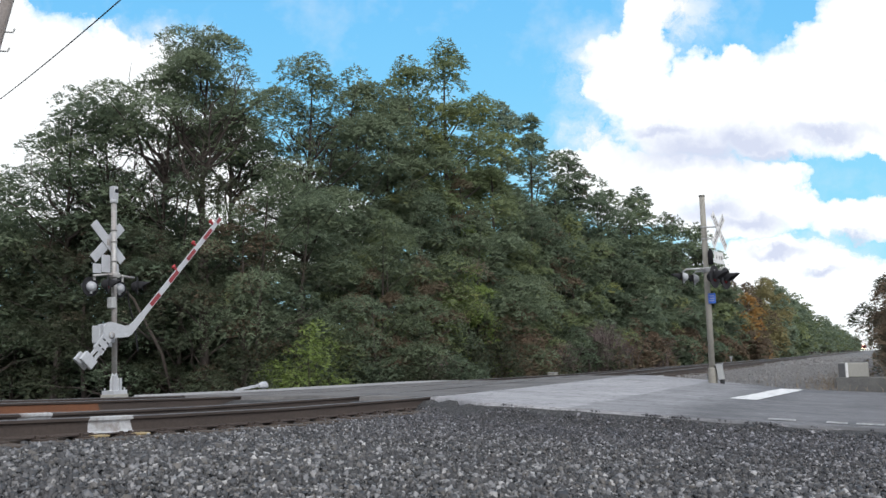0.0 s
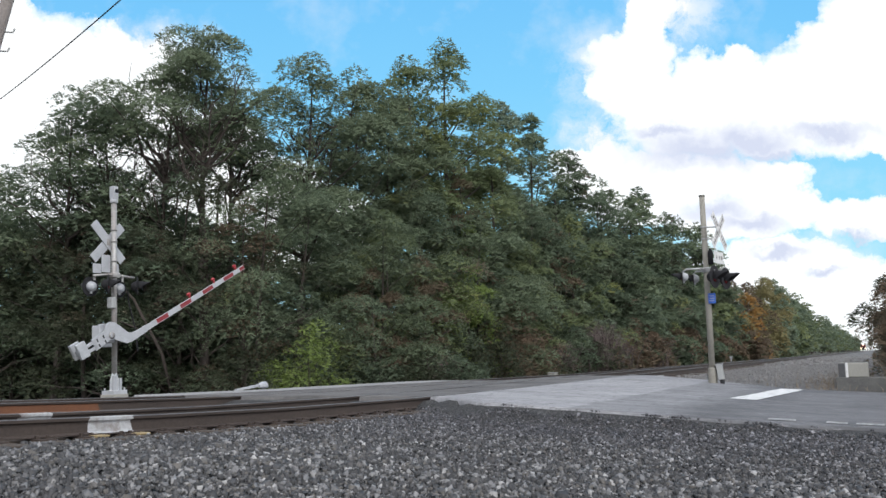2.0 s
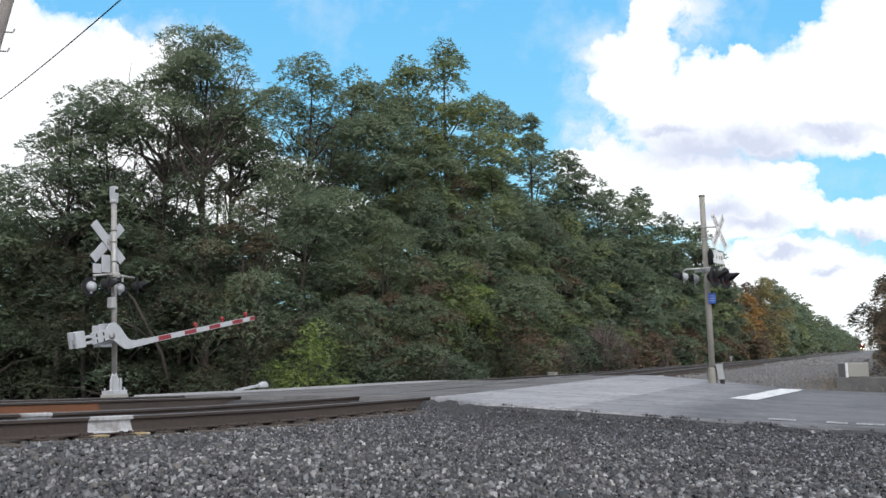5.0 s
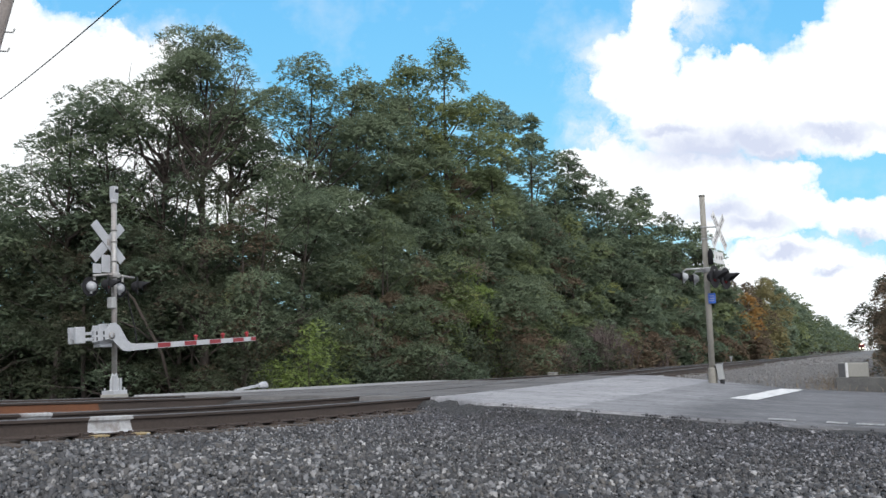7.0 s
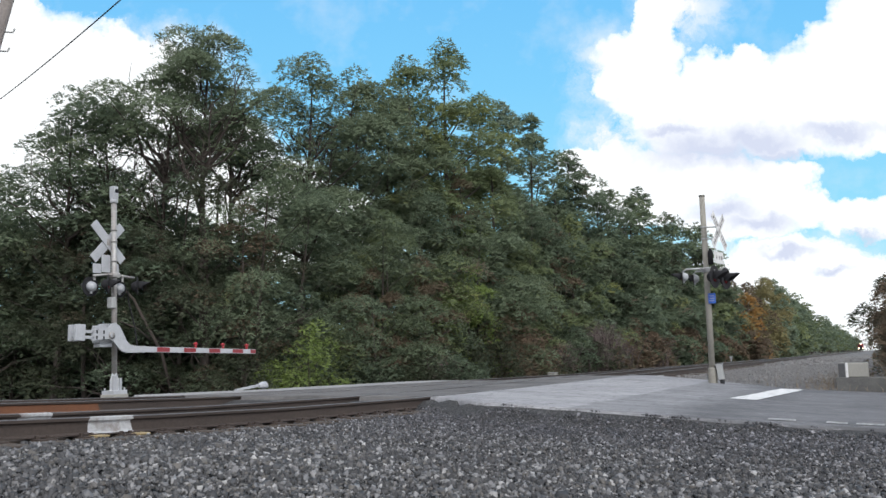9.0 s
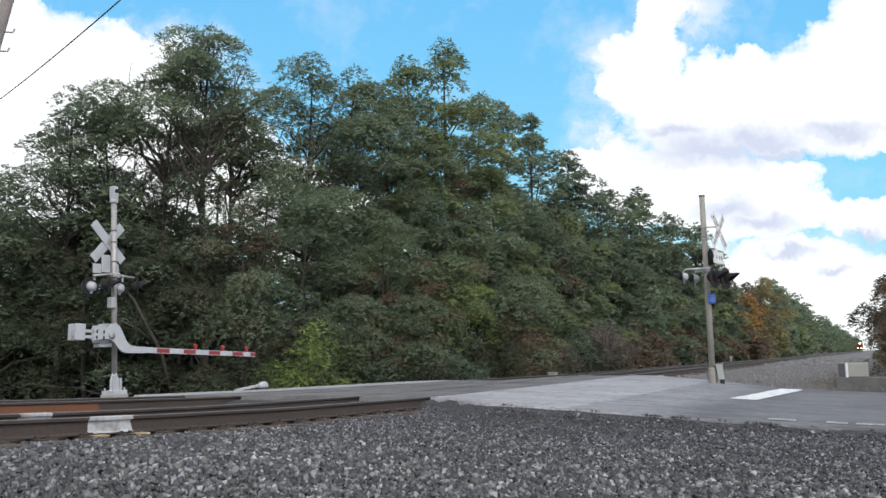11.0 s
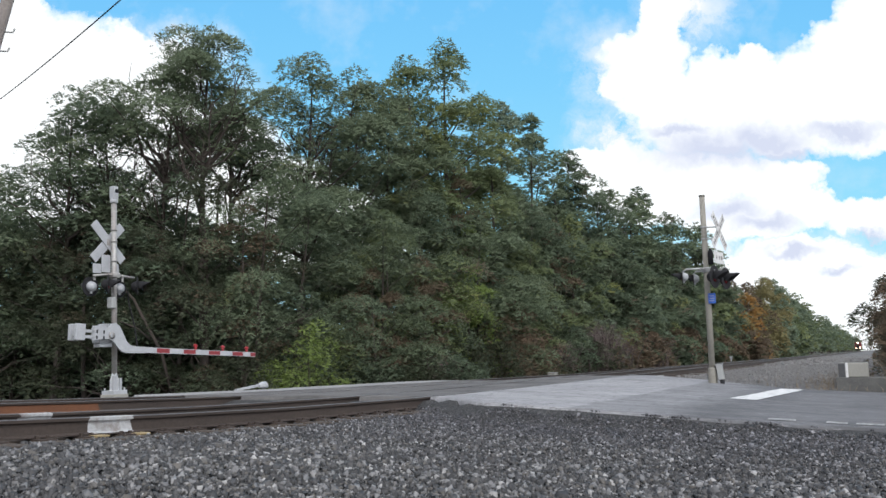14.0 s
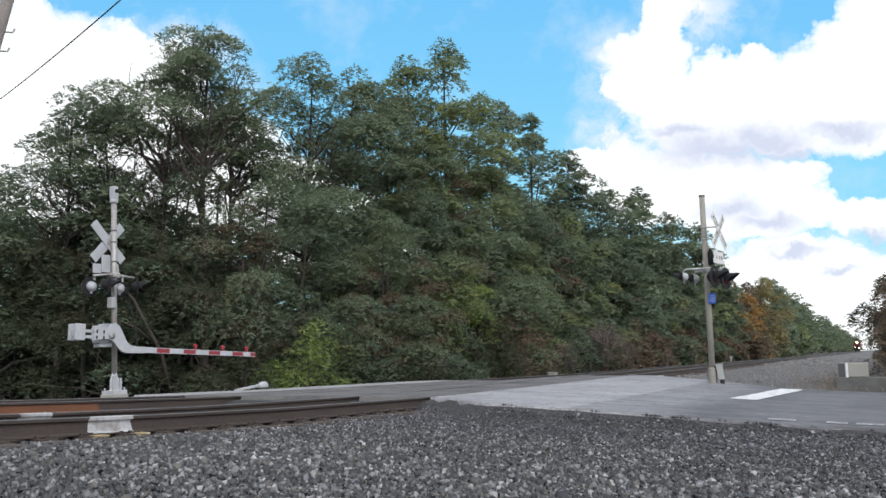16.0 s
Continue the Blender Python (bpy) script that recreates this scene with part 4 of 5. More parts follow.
def leaf_mesh(name, clumps, count, size, rng, material, spray=0.8, per=5):
    """Leaves in pairs along drooping twigs, the twigs gathered in flattened clumps (centre, radius, flatness)."""
    c, r, fl = (np.array([k[i] for k in clumps]) for i in range(3))
    n = count // per
    pick = rng.choice(len(clumps), n, p=r ** 1.8 / (r ** 1.8).sum())
    d = unit(rng.normal(size=(n, 3)) + np.array([0, 0, 0.45]))
    rad = rng.uniform(0.3, 1, n) ** 0.45
    off = d * (rad * r[pick])[:, None]
    off[:, 2] *= fl[pick]
    # most twigs lie on the top of the clump, in a drooping fan
    fan = rng.uniform(size=n) < 0.8
    turn, out = rng.uniform(0, 2 * np.pi, n), np.sqrt(rng.uniform(0, 1, n)) * (1 + 0.22 * np.sin(3 * rng.uniform(0, 2 * np.pi, n)))
    top = np.stack([np.cos(turn) * out, np.sin(turn) * out, fl[pick] * (1 - 1.3 * out ** 2) + rng.normal(0, 0.05, n)], 1) * r[pick][:, None]
    off = np.where(fan[:, None], top, off)
    d = np.where(fan[:, None], unit(top + np.array([0, 0, 0.1])), d)
    root = c[pick] + off
    way = unit(d * np.array([1, 1, 0.45]) + rng.normal(size=(n, 3)) * np.array([0.8, 0.8, 0.5]))
    ln = spray * rng.uniform(0.5, 1.25, n)
    k = np.tile((np.arange(per) + 0.5) / per, (n, 1)) + rng.normal(0, 0.03, (n, per))
    p = root[:, None] + way[:, None] * (ln[:, None] * k)[..., None]
    p[..., 2] -= 0.30 * ln[:, None] * k ** 2
    flip = np.where(np.arange(per) % 2 == 0, 1.0, -1.0)
    across = unit(np.cross(way, np.array([0, 0, 1.0])) + 1e-3)
    along = way[:, None] * 0.55 + across[:, None] * flip[None, :, None] + rng.normal(size=(n, per, 3)) * 0.4
    along[..., 2] -= 0.15
    p, along = p.reshape(-1, 3), unit(along.reshape(-1, 3))
    m = len(p)
    # leaves lie like shingles on the outside of their clump and turn their faces to the light
    face = unit(off / np.maximum(r[pick][:, None] * np.stack([np.ones(n), np.ones(n), fl[pick]], 1), 0.05) * 0.8 + np.array([0, 0, 0.55]))
    face = unit(np.repeat(face, per, 0) + rng.normal(size=(m, 3)) * 0.16)
    side = unit(np.cross(along, unit(face + rng.normal(size=(m, 3)) * 0.3)))
    lie = np.cross(side, along)
    side = np.where((lie * face).sum(1, keepdims=True) < 0, -side, side)
    s = (size * rng.uniform(0.6, 1.3, m))[:, None]
    v = np.stack([p - side * s * 0.24, p + side * s * 0.24, p + along * s], 1)
    me = face_mesh(name, v.reshape(-1, 3), np.arange(m * 3).reshape(-1, 3), material)
    bend = me.attributes.new("custom_normal", "FLOAT_VECTOR", "POINT")
    bend.data.foreach_set("vector", np.repeat(face, 3, 0).astype(np.float32).ravel())
    return me


def tree(name, x, y, height, radius, bare, count, size, seed, material, label, sparse=0.0, flat=0.42, narrow=0.0, group="trees along the railway", inner=False, forks=0):
    """Trunk, limbs and a crown of clumps at the limbs' ends. bare: the share of the height without leaves."""
    rng = np.random.default_rng(seed)
    t = thing(name, pose(x, y, terrain(x, y) - 0.08), label, "bush" if name == "bush" else "tree", group)
    clumps, paths = [], []
    lean_x, lean_y = rng.normal(0, 0.035, 2) * height

    def stem(z):
        k = z / height
        return Vector((lean_x * k * k + 0.02 * height * math.sin(4 * k + seed), lean_y * k * k + 0.02 * height * math.cos(3 * k + seed), z))

    z0 = bare * height
    limbs = max(7, int(14 * (1 - 0.35 * sparse)))
    for i in range(limbs):
        k = (i + rng.uniform(0.1, 0.9)) / limbs
        z = z0 + (height * 0.95 - z0) * k
        prof = max(0.16, math.sin(math.pi * min(0.22 + 0.78 * k, 0.985)) ** 0.6) if not narrow else (1 - k) ** 0.85 + 0.06
        a = i * 2.4 + rng.uniform(-0.7, 0.7)
        reach = radius * prof * rng.uniform(0.7, 1.12)
        end = stem(z) + Vector((math.cos(a) * reach, math.sin(a) * reach, rng.uniform(-0.05, 0.12) * reach))
        start = stem(max(z0 * 0.6, z - reach * rng.uniform(0.5, 1.0)))
        mid = start.lerp(end, 0.5) + Vector((0, 0, 0.10 * reach))
        thick = 0.0075 * height * (1.1 - k)
        paths.append(([start, start.lerp(mid, 0.6) + Vector(rng.normal(0, 0.06, 3)) * reach, mid, end], [thick, thick * 0.75, thick * 0.55, 0.012]))
        # dense clumps along the limb
        for q in ((0.25, 0.6, 1.0) if inner else (0.6, 1.0)):
            if rng.uniform() < sparse * 0.6:
                continue
            at = (mid.lerp(end, (q - 0.5) * 2) if q > 0.5 else start.lerp(mid, q * 2)) + Vector(rng.normal(0, 0.10, 3)) * radius
            cr = radius * rng.uniform(0.26, 0.52) * (0.6 + 0.4 * prof)
            clumps.append((tuple(at), cr, flat * rng.uniform(0.8, 1.4)))
            for _ in range(2 if sparse >= 0.3 else 0):
                tip = at + Vector(rng.normal(0, 0.5, 3)) * cr
                paths.append(([mid, mid.lerp(tip, 0.5) + Vector((0, 0, 0.08 * reach)), tip], [thick * 0.35, thick * 0.22, 0.006]))
    clumps.append((tuple(stem(height * 0.96)), radius * 0.26, 0.8))
    for i in range(forks):
        start = stem(height * rng.uniform(0.42, 0.68))
        a, tall = rng.uniform(0, 2 * math.pi), height * rng.uniform(0.12, 0.24)
        out = Vector((math.cos(a), math.sin(a), 0)) * radius * rng.uniform(0.25, 0.85)
        line = [start + out * q ** 0.8 + Vector((0, 0, tall * q ** 1.25)) + Vector(rng.normal(0, 0.10, 3)) * radius * q for q in (0, 0.3, 0.55, 0.8, 1)]
        w = 0.0036 * height * rng.uniform(0.5, 1.0)
        paths.append((line, [w, w * 0.8, w * 0.6, w * 0.4, 0.01]))
        for b in (1, 2, 2, 3, 3):
            tip = line[b] + Vector(rng.normal(0, 0.16, 3)) * radius + Vector((0, 0, rng.uniform(0.3, 1.1)))
            paths.append(([line[b], line[b].lerp(tip, 0.5) + Vector(rng.normal(0, 0.06, 3)) * radius, tip], [w * 0.45, w * 0.3, 0.006]))
    steps = [stem(height * k) for k in (0, 0.04, 0.2, 0.4, 0.6, 0.8, 0.95)]
    base_r = 0.0115 * height
    paths.insert(0, (steps, [base_r * q for q in (1.5, 1.1, 0.95, 0.75, 0.5, 0.28, 0.08)]))
    mesh_part("trunk", tubes_mesh("trunk", paths, M_BARK), t)
    mesh_part("crown", leaf_mesh("crown", clumps, int(2.35 * count), 0.57 * size, rng, material, spray=0.12 + 0.05 * radius), t)
    return t


GREEN = "tall grey-green locust tree in full leaf"
# the tall row: x, y, height, radius, bare share, material
TALL = [(23.0, 33, 10.2, 3.2, 0.2, M_LEAF), (24.1, 30.5, 13.3, 3.0, 0.5, M_LEAF2), (25.0, 28.4, 13.6, 2.9, 0.56, M_LEAF), (25.7, 26.5, 15.2, 2.8, 0.68, M_LEAF),
        (25.9, 24, 16.2, 2.8, 0.70, M_LEAF), (30.6, 26.5, 15.2, 2.3, 0.70, M_LEAF2), (32.6, 24, 17.0, 3.3, 0.42, M_LEAF), (36.4, 25, 17.2, 3.2, 0.4, M_LEAF),
        (39.2, 24, 17.6, 3.2, 0.4, M_LEAF), (43.0, 23.6, 20.4, 3.3, 0.38, M_OLIVE), (46.3, 23, 22.4, 3.6, 0.35, M_OLIVE), (51.5, 23.5, 20.0, 3.4, 0.3, M_OLIVE), (62.1, 23, 21.2, 3.2, 0.25, M_LEAF),
        (65.8, 22, 18.9, 3.4, 0.2, M_LEAF2), (71.9, 21, 17.2, 3.5, 0.2, M_LEAF), (79, 21, 16.8, 3.5, 0.2, M_LEAF), (85.6, 20.5, 18.8, 3.8, 0.2, M_LEAF2), (98, 20, 17.9, 4.0, 0.2, M_LEAF), (111, 19.5, 18.2, 4.2, 0.2, M_LEAF)]
for i, (x, y, h, r, bare, m) in enumerate(TALL):
    d = math.hypot(x, y)
    tree("tree", x, y, h, r, bare, int((21000 if 31 < x < 41 else 16500 if 41 < x < 55 else 14000 if x > 31 else 9800) if d < 70 else 7500), (0.0060 if d < 70 else 0.0058) * d, 100 + i, m, GREEN if m is not M_OLIVE else "tall locust tree with olive and yellowing leaves", sparse=0.35 if 25.5 < x < 31.5 else 0.0, inner=x > 31.5, forks=15 if 25.5 < x < 33 else 4)
tree("tree", 57.6, 24, 21.4, 3.0, 0.15, 11000, 0.40, 150, M_FAR, "tall pointed dark green conifer", flat=0.8, narrow=1.0)
# the second row, behind
back = []
for i in range(8):
    x = 42 + i * 8.5
    y = 30 + (i * 37 % 5) - (4 if x > 60 else 0)
    back.append(tree("tree", x, y, 13.5 + (i * 53 % 30) / 10, 3.8, 0.1, 2000, 0.8, 200 + i, (M_LEAF2, M_LEAF)[i % 2], "green broadleaf tree at the back of the wood"))
for i, (x, y, h) in enumerate([(63, 26, 15.2), (70, 26, 14.6), (58, 27, 15.0)]):
    tree("tree", x, y, h, 4.0, 0.1, 2600, 0.75, 220 + i, M_LEAF2, "green broadleaf tree at the back of the wood")
low = [tree("tree", 28.5 + 4 * i, 29 + i, 8.6 + 0.5 * i, 3.6, 0.03, 1500, 0.8, 230 + i, (M_LEAF2, M_LEAF, M_LEAF2)[i], "low green tree deep in the wood") for i in range(3)]
for i in range(22):
    x, y = 29.5 + (i % 11) * 4.4 + 1.5 * (i // 11), 27.6 + 4.0 * (i // 11) + 1.5 * math.sin(i * 2.2)
    copy_thing(low[i % 3], pose(x, y, -0.4, 0, 0, 77 * i) @ Matrix.Scale(0.9 + 0.02 * (i % 11), 4))
for i in range(4):
    copy_thing(low[i % 3], pose(27.5 + 1.0 * i, 40 - 2.8 * i, -0.4, 0, 0, 50 * i))
# the leafy edge of the wood
for i in range(28):
    x = 25.5 + i * 3.3 + 0.5 * math.sin(i * 3)
    y = 20.8 + 1.2 * math.sin(i * 2.3) - min(i, 20) * 0.05
    h = 8.5 + 0.9 * math.sin(i * 1.7 + 1) + i * 0.13 + (0.9 if i > 3 else 0) + (1.6 if i % 4 == 2 and i > 3 else 0)
    d = math.hypot(x, y)
    tree("tree", x, y, h, 3.3, 0.05, 14500 if d < 60 else 7500, (0.0047 if d < 60 else 0.0053) * d, 300 + i, (M_LEAF if d < 60 else M_LEAF2, M_LEAF2, M_LEAF, M_OLIVE, M_LEAF2, M_LEAF if d < 60 else M_SHADED, M_LEAF2)[i % 7], "low spreading green tree at the edge of the wood")
# roadside trees, most with the shade beneath the wood put into their leaf colour
for i in range(7):
    x, y = 24.8 + 0.6 * math.sin(i * 2), 23 + i * 2.1
    tree("tree", x, y, (9.2 if i < 4 else 8.0) + 1.0 * math.sin(i * 2.1), 3.0, 0.05, 10000, 0.21, 340 + i, (M_SHADED, M_LEAF2, M_SHADED)[i % 3], "low spreading green tree beside the road")
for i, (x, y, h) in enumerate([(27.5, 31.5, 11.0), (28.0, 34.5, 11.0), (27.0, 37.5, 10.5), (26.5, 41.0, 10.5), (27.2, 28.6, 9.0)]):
    tree("tree", x, y, h, 3.3, 0.04, 7500, 0.30, 350 + i, (M_LEAF2, M_SHADED)[i % 2], "green tree behind the roadside trees")
# patches of autumn colour in the edge of the wood
for i, (x, y, h, r, m, label) in enumerate([(25.2, 21.6, 8.3, 1.5, M_RUSTLEAF, "thin russet tree among green ones"), (31.4, 19.4, 5.6, 1.3, M_RUSTLEAF, "thin russet tree among green ones"),
                                            (35.6, 19.0, 6.6, 1.4, M_RUSTLEAF, "thin russet tree among green ones"), (39.5, 18.6, 6.4, 1.9, M_LIME, "yellow-green tree at the wood's edge"),
                                            (48.5, 19.0, 8.6, 2.0, M_OLIVE, "yellowing tree at the wood's edge"), (49.0, 21.5, 15.2, 2.6, M_OLIVE, "tall tree with yellow-green leaves"),
                                            (44.0, 20.8, 13.2, 1.6, M_RUSTLEAF, "tall thin russet tree"), (54.0, 19.2, 11.0, 1.6, M_RUSTLEAF, "tall thin russet tree"),
                                            (43.5, 18.0, 4.6, 1.5, M_RUSTLEAF, "russet shrub at the wood's edge"), (43.2, 20.4, 9.6, 1.3, M_LIME, "yellow-green tree at the wood's edge"), (58, 18.4, 7.0, 2.2, M_FAR, "pale green tree at the wood's edge"), (55.5, 21.5, 17.6, 3.2, M_LEAF, "tall green tree at the wood's edge"), (60.5, 21.2, 16.8, 3.2, M_LEAF, "tall green tree at the wood's edge"), (68.5, 20.4, 15.6, 3.3, M_LEAF2, "tall green tree at the wood's edge"), (76, 20, 14.6, 3.3, M_LEAF, "tall green tree at the wood's edge")]):
    tree("tree", x, y, h, r, 0.08, 6000, (0.0060 if h > 14 else 0.0049) * math.hypot(x, y), 360 + i, m, label, sparse=0.15 if h < 14 else 0.0)
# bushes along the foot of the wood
BUSHES = [(121, 15.3, 3.8, 2.6, M_RUSTLEAF, "russet autumn bush beside the track"), (104, 17.0, 3.4, 2.0, M_RUSTLEAF, "russet autumn bush beside the track"), (23.4, 19.8, 2.2, 1.6, M_SHADED, "dark green bush at the wood's edge"), (29.2, 18.6, 2.0, 1.3, M_LEAF2, "dark green bush at the wood's edge"), (24.75, 18.1, 2.75, 1.45, M_LIME, "bright yellow-green pointed bush at the wood's edge"), (23.75, 18.8, 1.6, 0.8, M_LIME, "low yellow-green bush at the wood's edge"), (27.8, 19.3, 2.9, 1.2, M_OLIVE, "olive bush with some yellow leaves")]
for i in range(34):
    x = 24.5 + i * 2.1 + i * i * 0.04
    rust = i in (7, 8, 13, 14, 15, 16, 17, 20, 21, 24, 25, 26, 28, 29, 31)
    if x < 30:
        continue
    # green bushes: two of three are coloured darker for shade under the crowns
    BUSHES.append((x, 16.9 + 0.35 * math.sin(i * 2.9), 2.3 + 0.9 * math.sin(i * 1.3) + (1.0 if rust else 0), 1.6, M_RUSTLEAF if rust else (M_SHADED, M_LEAF2, M_SHADED)[i % 3],
                   "russet autumn bush beside the track" if rust else "dense dark green bush at the wood's edge"))
for i, (x, y, h, r, m, label) in enumerate(BUSHES):
    d = math.hypot(x, y)
    tree("bush", x, y, h, r, 0.02, 2400, 0.0054 * d, 400 + i, m, label, flat=0.8, narrow=0.9 if m is M_LIME else 0.0, group="bushes along the wood")
# leafless purple-brown brush at the foot of the wood
for i, (x, y, n, tall, wide) in enumerate([(53.2, 16.3, 90, 3.2, 1.0), (55.6, 16.5, 120, 3.8, 1.2), (58.4, 16.2, 90, 3.0, 1.1), (47.0, 16.6, 60, 2.2, 1.0), (70.0, 16.2, 80, 2.8, 1.4), (33.5, 17.2, 40, 1.6, 0.8)]):
    r = random.Random(800 + i)
    t = thing("brush", pose(x, y, terrain(x, y) - 0.05), "leafless purple-brown brush beside the track", "bush", "bare brush along the wood")
    paths = []
    for _ in range(n):
        a = r.uniform(0, 2 * math.pi)
        h, reach = tall * r.uniform(0.5, 1.05), wide * r.uniform(0.3, 1.3)
        p = Vector((r.gauss(0, 0.35 * wide), r.gauss(0, 0.35 * wide), 0))
        out = Vector((math.cos(a), math.sin(a), 0)) * reach
        line = [p, p + out * 0.25 + Vector((0, 0, h * 0.5)), p + out * 0.7 + Vector((0, 0, h * 0.9)), p + out * 1.3 + Vector((0, 0, h * r.uniform(0.7, 1.0)))]
        paths.append((line, [0.03, 0.025, 0.018, 0.006]))
        for b in (1, 2):
            tip = line[b] + Vector((r.gauss(0, 0.4), r.gauss(0, 0.4), r.uniform(0.1, 0.7)))
            paths.append(([line[b], line[b].lerp(tip, 0.6) + Vector((0, 0, 0.08)), tip], [0.016, 0.012, 0.005]))
    mesh_part("stalk", tubes_mesh("stalk", paths, M_BRUSH, 4), t)
# far woods along the track, copies of four kinds, two with haze in the leaf colour
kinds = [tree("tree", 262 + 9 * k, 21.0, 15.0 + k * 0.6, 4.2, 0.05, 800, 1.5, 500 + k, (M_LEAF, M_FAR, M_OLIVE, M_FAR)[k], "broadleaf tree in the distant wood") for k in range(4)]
for i, (x, y, h, r, m, label) in enumerate([(119, 18.6, 13.6, 3.4, M_LEAF, "green broadleaf tree beside the track"), (128, 19.6, 12.4, 3.2, M_TAN, "yellowing tree beside the track"),
                                            (143, 18.2, 12.6, 3.3, M_RUSTLEAF, "russet autumn tree beside the track"), (134, 17.3, 10.4, 2.7, M_ORANGE, "orange autumn tree beside the track"),
                                            (147, 21.5, 13.5, 3.4, M_RUSTLEAF, "russet autumn tree beside the track"), (164, 19.0, 15.0, 3.8, M_TAN, "yellowing tree in the distance"),
                                            (176, 18.6, 16.0, 4.0, M_TAN, "yellowing tree in the distance"), (190, 18.6, 16.6, 4.2, M_FAR, "green tree in the distance, paled for haze"),
                                            (205, 18.0, 15.5, 4.2, M_OLIVE, "yellowing tree in the distance"), (222, 18.6, 15.2, 4.2, M_FAR, "green tree in the distance, paled for haze"), (241, 18.8, 15.0, 4.2, M_LEAF, "green broadleaf tree in the distance")]):
    tree("tree", x, y, h, r, 0.04, 5200, 0.0042 * x, 510 + i, m, label, flat=0.8)
rng = random.Random(5)
for i in range(56):
    x = 245 + i * 8 + i * i * 0.2
    copy_thing(kinds[i % 4], pose(x, 20.5 + rng.uniform(-1.5, 3.5), 0.4, 0, 0, rng.uniform(0, 360)) @ Matrix.Scale(rng.uniform(0.8, 1.1), 4))
for i in range(20):
    copy_thing(kinds[i % 4], pose(150 + i * 22, 29 + rng.uniform(-2, 3), 0.4, 0, 0, rng.uniform(0, 360)) @ Matrix.Scale(rng.uniform(0.85, 1.1), 4))


# a bare leaning trunk in front of the wood
dead = thing("dead_trunk", pose(23.1, 23.7, -0.35) @ Matrix.Scale(1.15, 4), "dark bare leaning dead trunk in the wood", "dead tree")
bm = bmesh.new()
tube(bm, [(0.9, 0, -0.1), (0.1, -0.1, 1.9), (-0.55, 0, 2.9), (-0.95, 0.1, 3.6), (-1.5, 0.2, 4.1)], [0.055, 0.05, 0.05, 0.04, 0.015], 10)
part("trunk", bm, M_BARK, dead, "", True)
bm = bmesh.new()
tube(bm, [(-0.35, -0.05, 2.35), (-0.9, 0, 2.7), (-1.5, 0.1, 2.9)], [0.035, 0.025, 0.01], 8)
part("branch", bm, M_BARK, dead, "", True)

# ---- beside the road ----
hut = thing("concrete_box", pose(23.6, 0.55, 0.56), "low concrete base with a grey and white steel cabinet", "trackside cabinet")
bm = bmesh.new()
box(bm, 0, -0.32, 0.15, 0.7, 1.46, 0.36, 0.02)
part("base", bm, M_DARKBOX, hut, "dark weathered concrete base")
bm = bmesh.new()
box(bm, 0.02, 0.0, 0.51, 0.6, 0.66, 0.34, 0.015)
part("cabinet", bm, M_PALEBOX, hut, "pale weathered cabinet")
bm = bmesh.new()
box(bm, -0.30, 0.262, 0.50, 0.04, 0.15, 0.345, 0.005)
part("panel", bm, M_STEEL, hut, "dark grey side panel")
bm = bmesh.new()
box(bm, -0.295, 0.15, 0.50, 0.03, 0.06, 0.36, 0.005)
part("strip", bm, M_PAINT, hut, "white corner strip")


def stalks(x, y, n, tall, spread, seed, label):
    """Dry stalks and grass tufts."""
    r = random.Random(seed)
    t = thing("dry_grass", pose(x, y, terrain(x, y) - 0.02), label, "dry grass", "dry grass by the road")
    paths = []
    for _ in range(n):
        a, b = r.gauss(0, spread), r.gauss(0, spread)
        h = tall * r.uniform(0.4, 1.2)
        p = Vector((a, b, 0))
        bend = Vector((r.gauss(0, 0.3) * h, r.gauss(0, 0.3) * h, 0))
        paths.append(([p, p + bend * 0.3 + Vector((0, 0, h * 0.6)), p + bend + Vector((0, 0, h))], [0.008, 0.006, 0.002]))
    mesh_part("stalk", tubes_mesh("stalk", paths, M_TWIG, 4), t)
    return t


for i, (x, y, n, tall, sp) in enumerate([(22.9, 0.3, 8, 0.3, 0.2), (22.9, -0.45, 34, 0.55, 0.2), (23.3, -0.95, 130, 0.95, 0.35), (22.8, 1.15, 30, 0.25, 0.2), (26, 1.3, 60, 0.4, 0.5), (29, 0.9, 80, 0.5, 0.7)]):
    stalks(x, y, n, tall, sp, 70 + i, "pale dry grass stalks by the concrete base")
for i, (x, y, h, r, m) in enumerate([(24.8, -1.2, 3.0, 1.05, M_RUSTLEAF), (26.3, -1.1, 3.6, 1.15, M_RUSTLEAF), (28.5, -1.2, 3.9, 1.35, M_SHADED), (33, -1.6, 4.0, 1.5, M_RUSTLEAF), (39, -2.0, 4.2, 1.7, M_LEAF2), (47, -2.4, 4.4, 2.0, M_RUSTLEAF),
                                     (60, -2.8, 4.8, 2.3, M_LEAF2), (78, -3.0, 5.2, 2.6, M_LEAF), (100, -3.6, 5.8, 3.0, M_LEAF2)]):
    tree("bush", x, y, h, r, 0.02, 15000 if i < 3 else 7000, 0.0050 * max(x, 26), 600 + i, m, "tall straggling autumn bush beside the ballast", flat=0.9, group="bushes by the ballast", sparse=0.1)

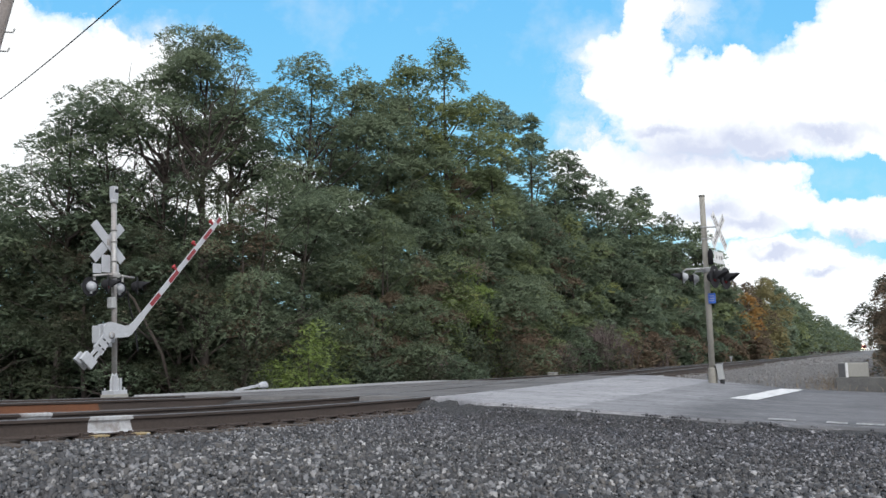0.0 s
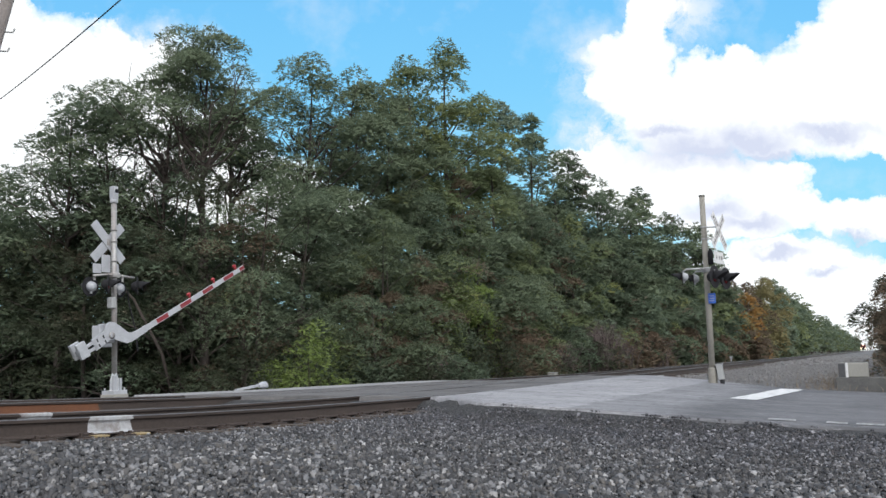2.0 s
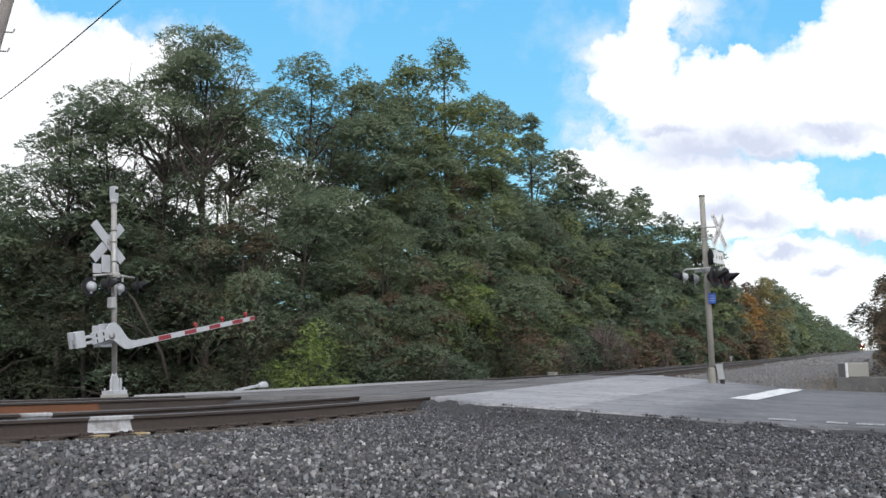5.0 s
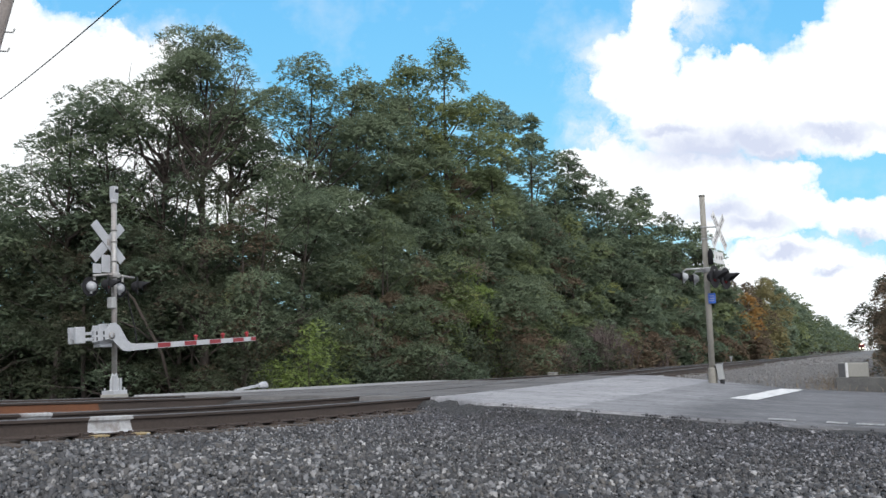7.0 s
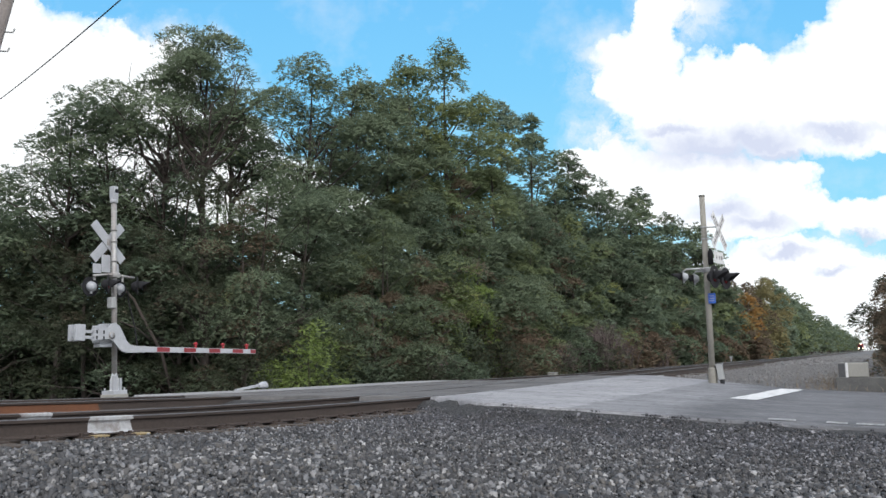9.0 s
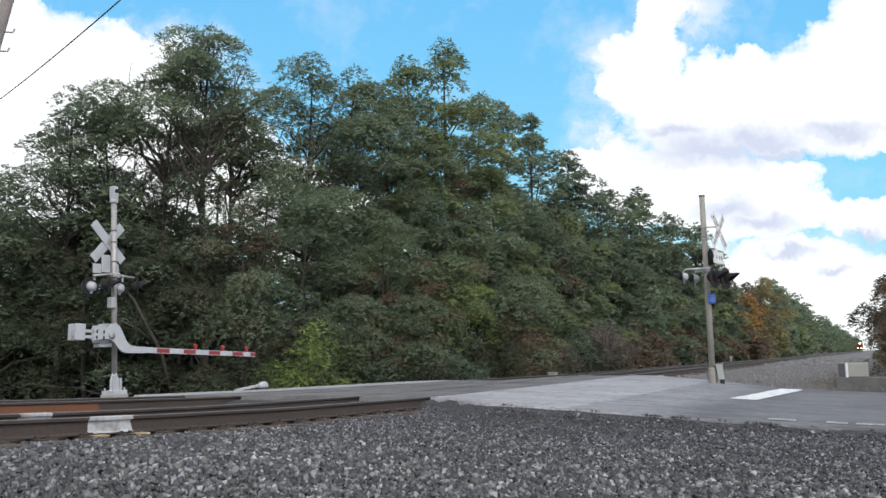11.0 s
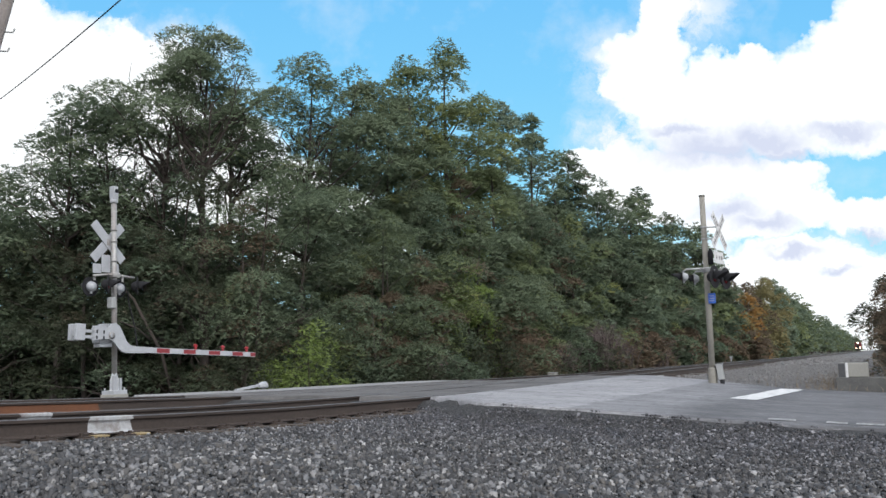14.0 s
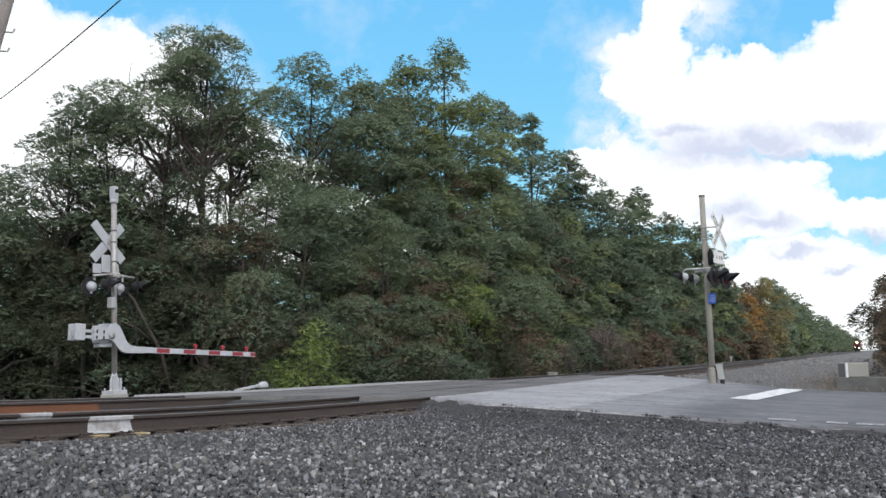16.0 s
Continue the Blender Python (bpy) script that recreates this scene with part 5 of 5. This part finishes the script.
# small things along the track
for x, y, w, h in ((39.2, 14.1, 0.5, 0.26), (27.8, 6.3, 0.17, 0.2)):
    t = thing("track_box", pose(x, y, terrain(x, y) - 0.02), "small pale box beside the rail", "box")
    bm = bmesh.new()
    box(bm, 0, 0, h / 2, w, 0.7 * w, h, 0.02)
    part("body", bm, M_PALEBOX, t)
    bm = bmesh.new()
    box(bm, 0, 0, h + 0.012, w + 0.04, 0.7 * w + 0.04, 0.024, 0.006)
    part("lid", bm, M_GREYBOX, t)
post = thing("marker_post", pose(100, 14.7, terrain(100, 14.7)), "short white marker post by the far track", "post")
bm = bmesh.new()
box(bm, 0, 0, 0.35, 0.09, 0.12, 0.9, 0.02)
part("post", bm, M_WHITE, post)
bm = bmesh.new()
box(bm, -0.06, 0, 0.68, 0.02, 0.3, 0.28, 0.005)
part("plate", bm, M_WHITE, post, "white plate")
guard = thing("guard_rail", pose(17.25, 14.9, road_z(17.25, 14.9)), "white dented guard rail end by the road", "guard rail")
bm = bmesh.new()
prism(bm, [(0, -0.02), (1.0, 0.07), (1.0, 0.14), (0, 0.03)], (1, 0, 0), (0, 0, 1), 0.08)
part("beam", bm, M_WHITE, guard)
bm = bmesh.new()
tube(bm, [(0.9, -0.02, 0.08), (1.0, -0.03, 0.10), (1.18, 0, 0.10), (1.3, 0.02, 0.06)], [0.05, 0.095, 0.10, 0.05], 7)
part("rail_end", bm, M_WHITE, guard, "crumpled white end")

# ---- pole and wire ----
upole = thing("utility_pole", pose(0, 0, 0), "weathered leaning wooden utility pole with iron fittings", "utility pole")
foot, head, hook = Vector((10.32, 18.36, -0.30)), Vector((11.54, 15.74, 11.93)), Vector((11.08, 16.73, 6.85))
bm = bmesh.new()
tube(bm, [foot, foot.lerp(head, 0.5), head], [0.16, 0.14, 0.115], 14)
part("pole", bm, M_WOODPOLE, upole, "", True)
for k in (0.62, 0.70, 0.735, 0.80):
    p = foot.lerp(head, k)
    bm = bmesh.new()
    tube(bm, [p, p + Vector((0.16, -0.1, 0.02)), p + Vector((0.24, -0.14, 0.03)), p + Vector((0.27, -0.16, 0.12))], 0.022, 8)
    part("bracket", bm, M_GREYBOX, upole, "iron bracket")
over = Vector((6.10, 6.93, 5.39))
bm = bmesh.new()
tube(bm, [hook.lerp(over, k / 10) + Vector((0, 0, -0.02 * k * (10 - k) / 10)) for k in range(0, 31)], 0.0075, 8)
part("wire", bm, M_BLACK, upole, "dark overhead wire", True)

# ---- the train ----
train = thing("locomotive", pose(520, 7.95, rail_top(520)), "distant freight locomotive with burning headlights", "locomotive")
bm = bmesh.new()
box(bm, 0, 0, 1.2, 1.2, 2.7, 0.5, 0.08)
box(bm, 9, 0, 1.25, 18, 2.9, 0.35, 0.05)
box(bm, 1.3, 0, 2.2, 1.6, 1.7, 1.7, 0.15)
box(bm, 12.0, 0, 2.6, 13.5, 1.9, 2.4, 0.12)
part("body", bm, M_BLACK, train, "dark hood and frame")
bm = bmesh.new()
box(bm, 3.6, 0, 2.9, 2.8, 2.9, 2.9, 0.15)
cab = part("cab", bm, M_RED, train, "reddish cab")
bm = bmesh.new()
for y in (-0.65, 0.65):
    box(bm, 2.18, y, 3.65, 0.04, 0.8, 0.5, 0.02)
part("windscreen", bm, M_BLACK, cab, "dark windscreen")
lamp_m = plain("burning_headlight", (1.0, 0.74, 0.5), 0.3, 0, 10.0)
for y, z in ((-0.2, 4.15), (0.2, 4.15), (-0.9, 1.75), (0.9, 1.75)):
    bm = bmesh.new()
    x = 2.16 if z > 3 else -0.62
    tube(bm, [(x, y, z), (x - 0.08, y, z)], [0.24, 0.22], 12)
    part("headlight", bm, lamp_m, train, "burning headlight", True)
for x in (2.5, 14.5):
    for dx in (-1.6, 0, 1.6):
        bm = bmesh.new()
        for y in (-0.75, 0.75):
            tube(bm, [(x + dx, y - 0.07, 0.5), (x + dx, y + 0.07, 0.5)], 0.5, 18)
        tube(bm, [(x + dx, -0.7, 0.5), (x + dx, 0.7, 0.5)], 0.1, 8)
        part("wheelset", bm, M_RAIL, train, "steel wheels")


def motions():
    rest = pose(*PIVOT, 0, 0, -5.3)
    swing = [(0, 49.4), (0.5, 43.9), (1, 38.9), (1.5, 34.8), (2, 30.6), (2.5, 26.9), (3, 23.5), (3.5, 20.4), (4, 17.5), (5, 12.6), (6, 8.8),
             (6.5, 7.0), (7, 5.5), (7.5, 4.2), (8, 3.0), (8.5, 2.0), (9, 1.05), (9.5, 0.4), (10, 0), (16, 0)]
    walk(gate, [(t, rest @ pose(0, 0, 0, 0, 3.2 - a, 0)) for t, a in swing])
    walk(sky_sheet, [(t, sky_at @ Matrix.Translation((SKY_UNIT * 2.05 * (t - 8), SKY_UNIT * 0.15 * (t - 8), 0))) for t in (0, 8, 16)])
    walk(train, [(t, pose(425 + 14.5 * (16 - t), 7.95, rail_top(520))) for t in (0, 4, 8, 12, 16)])


motions()
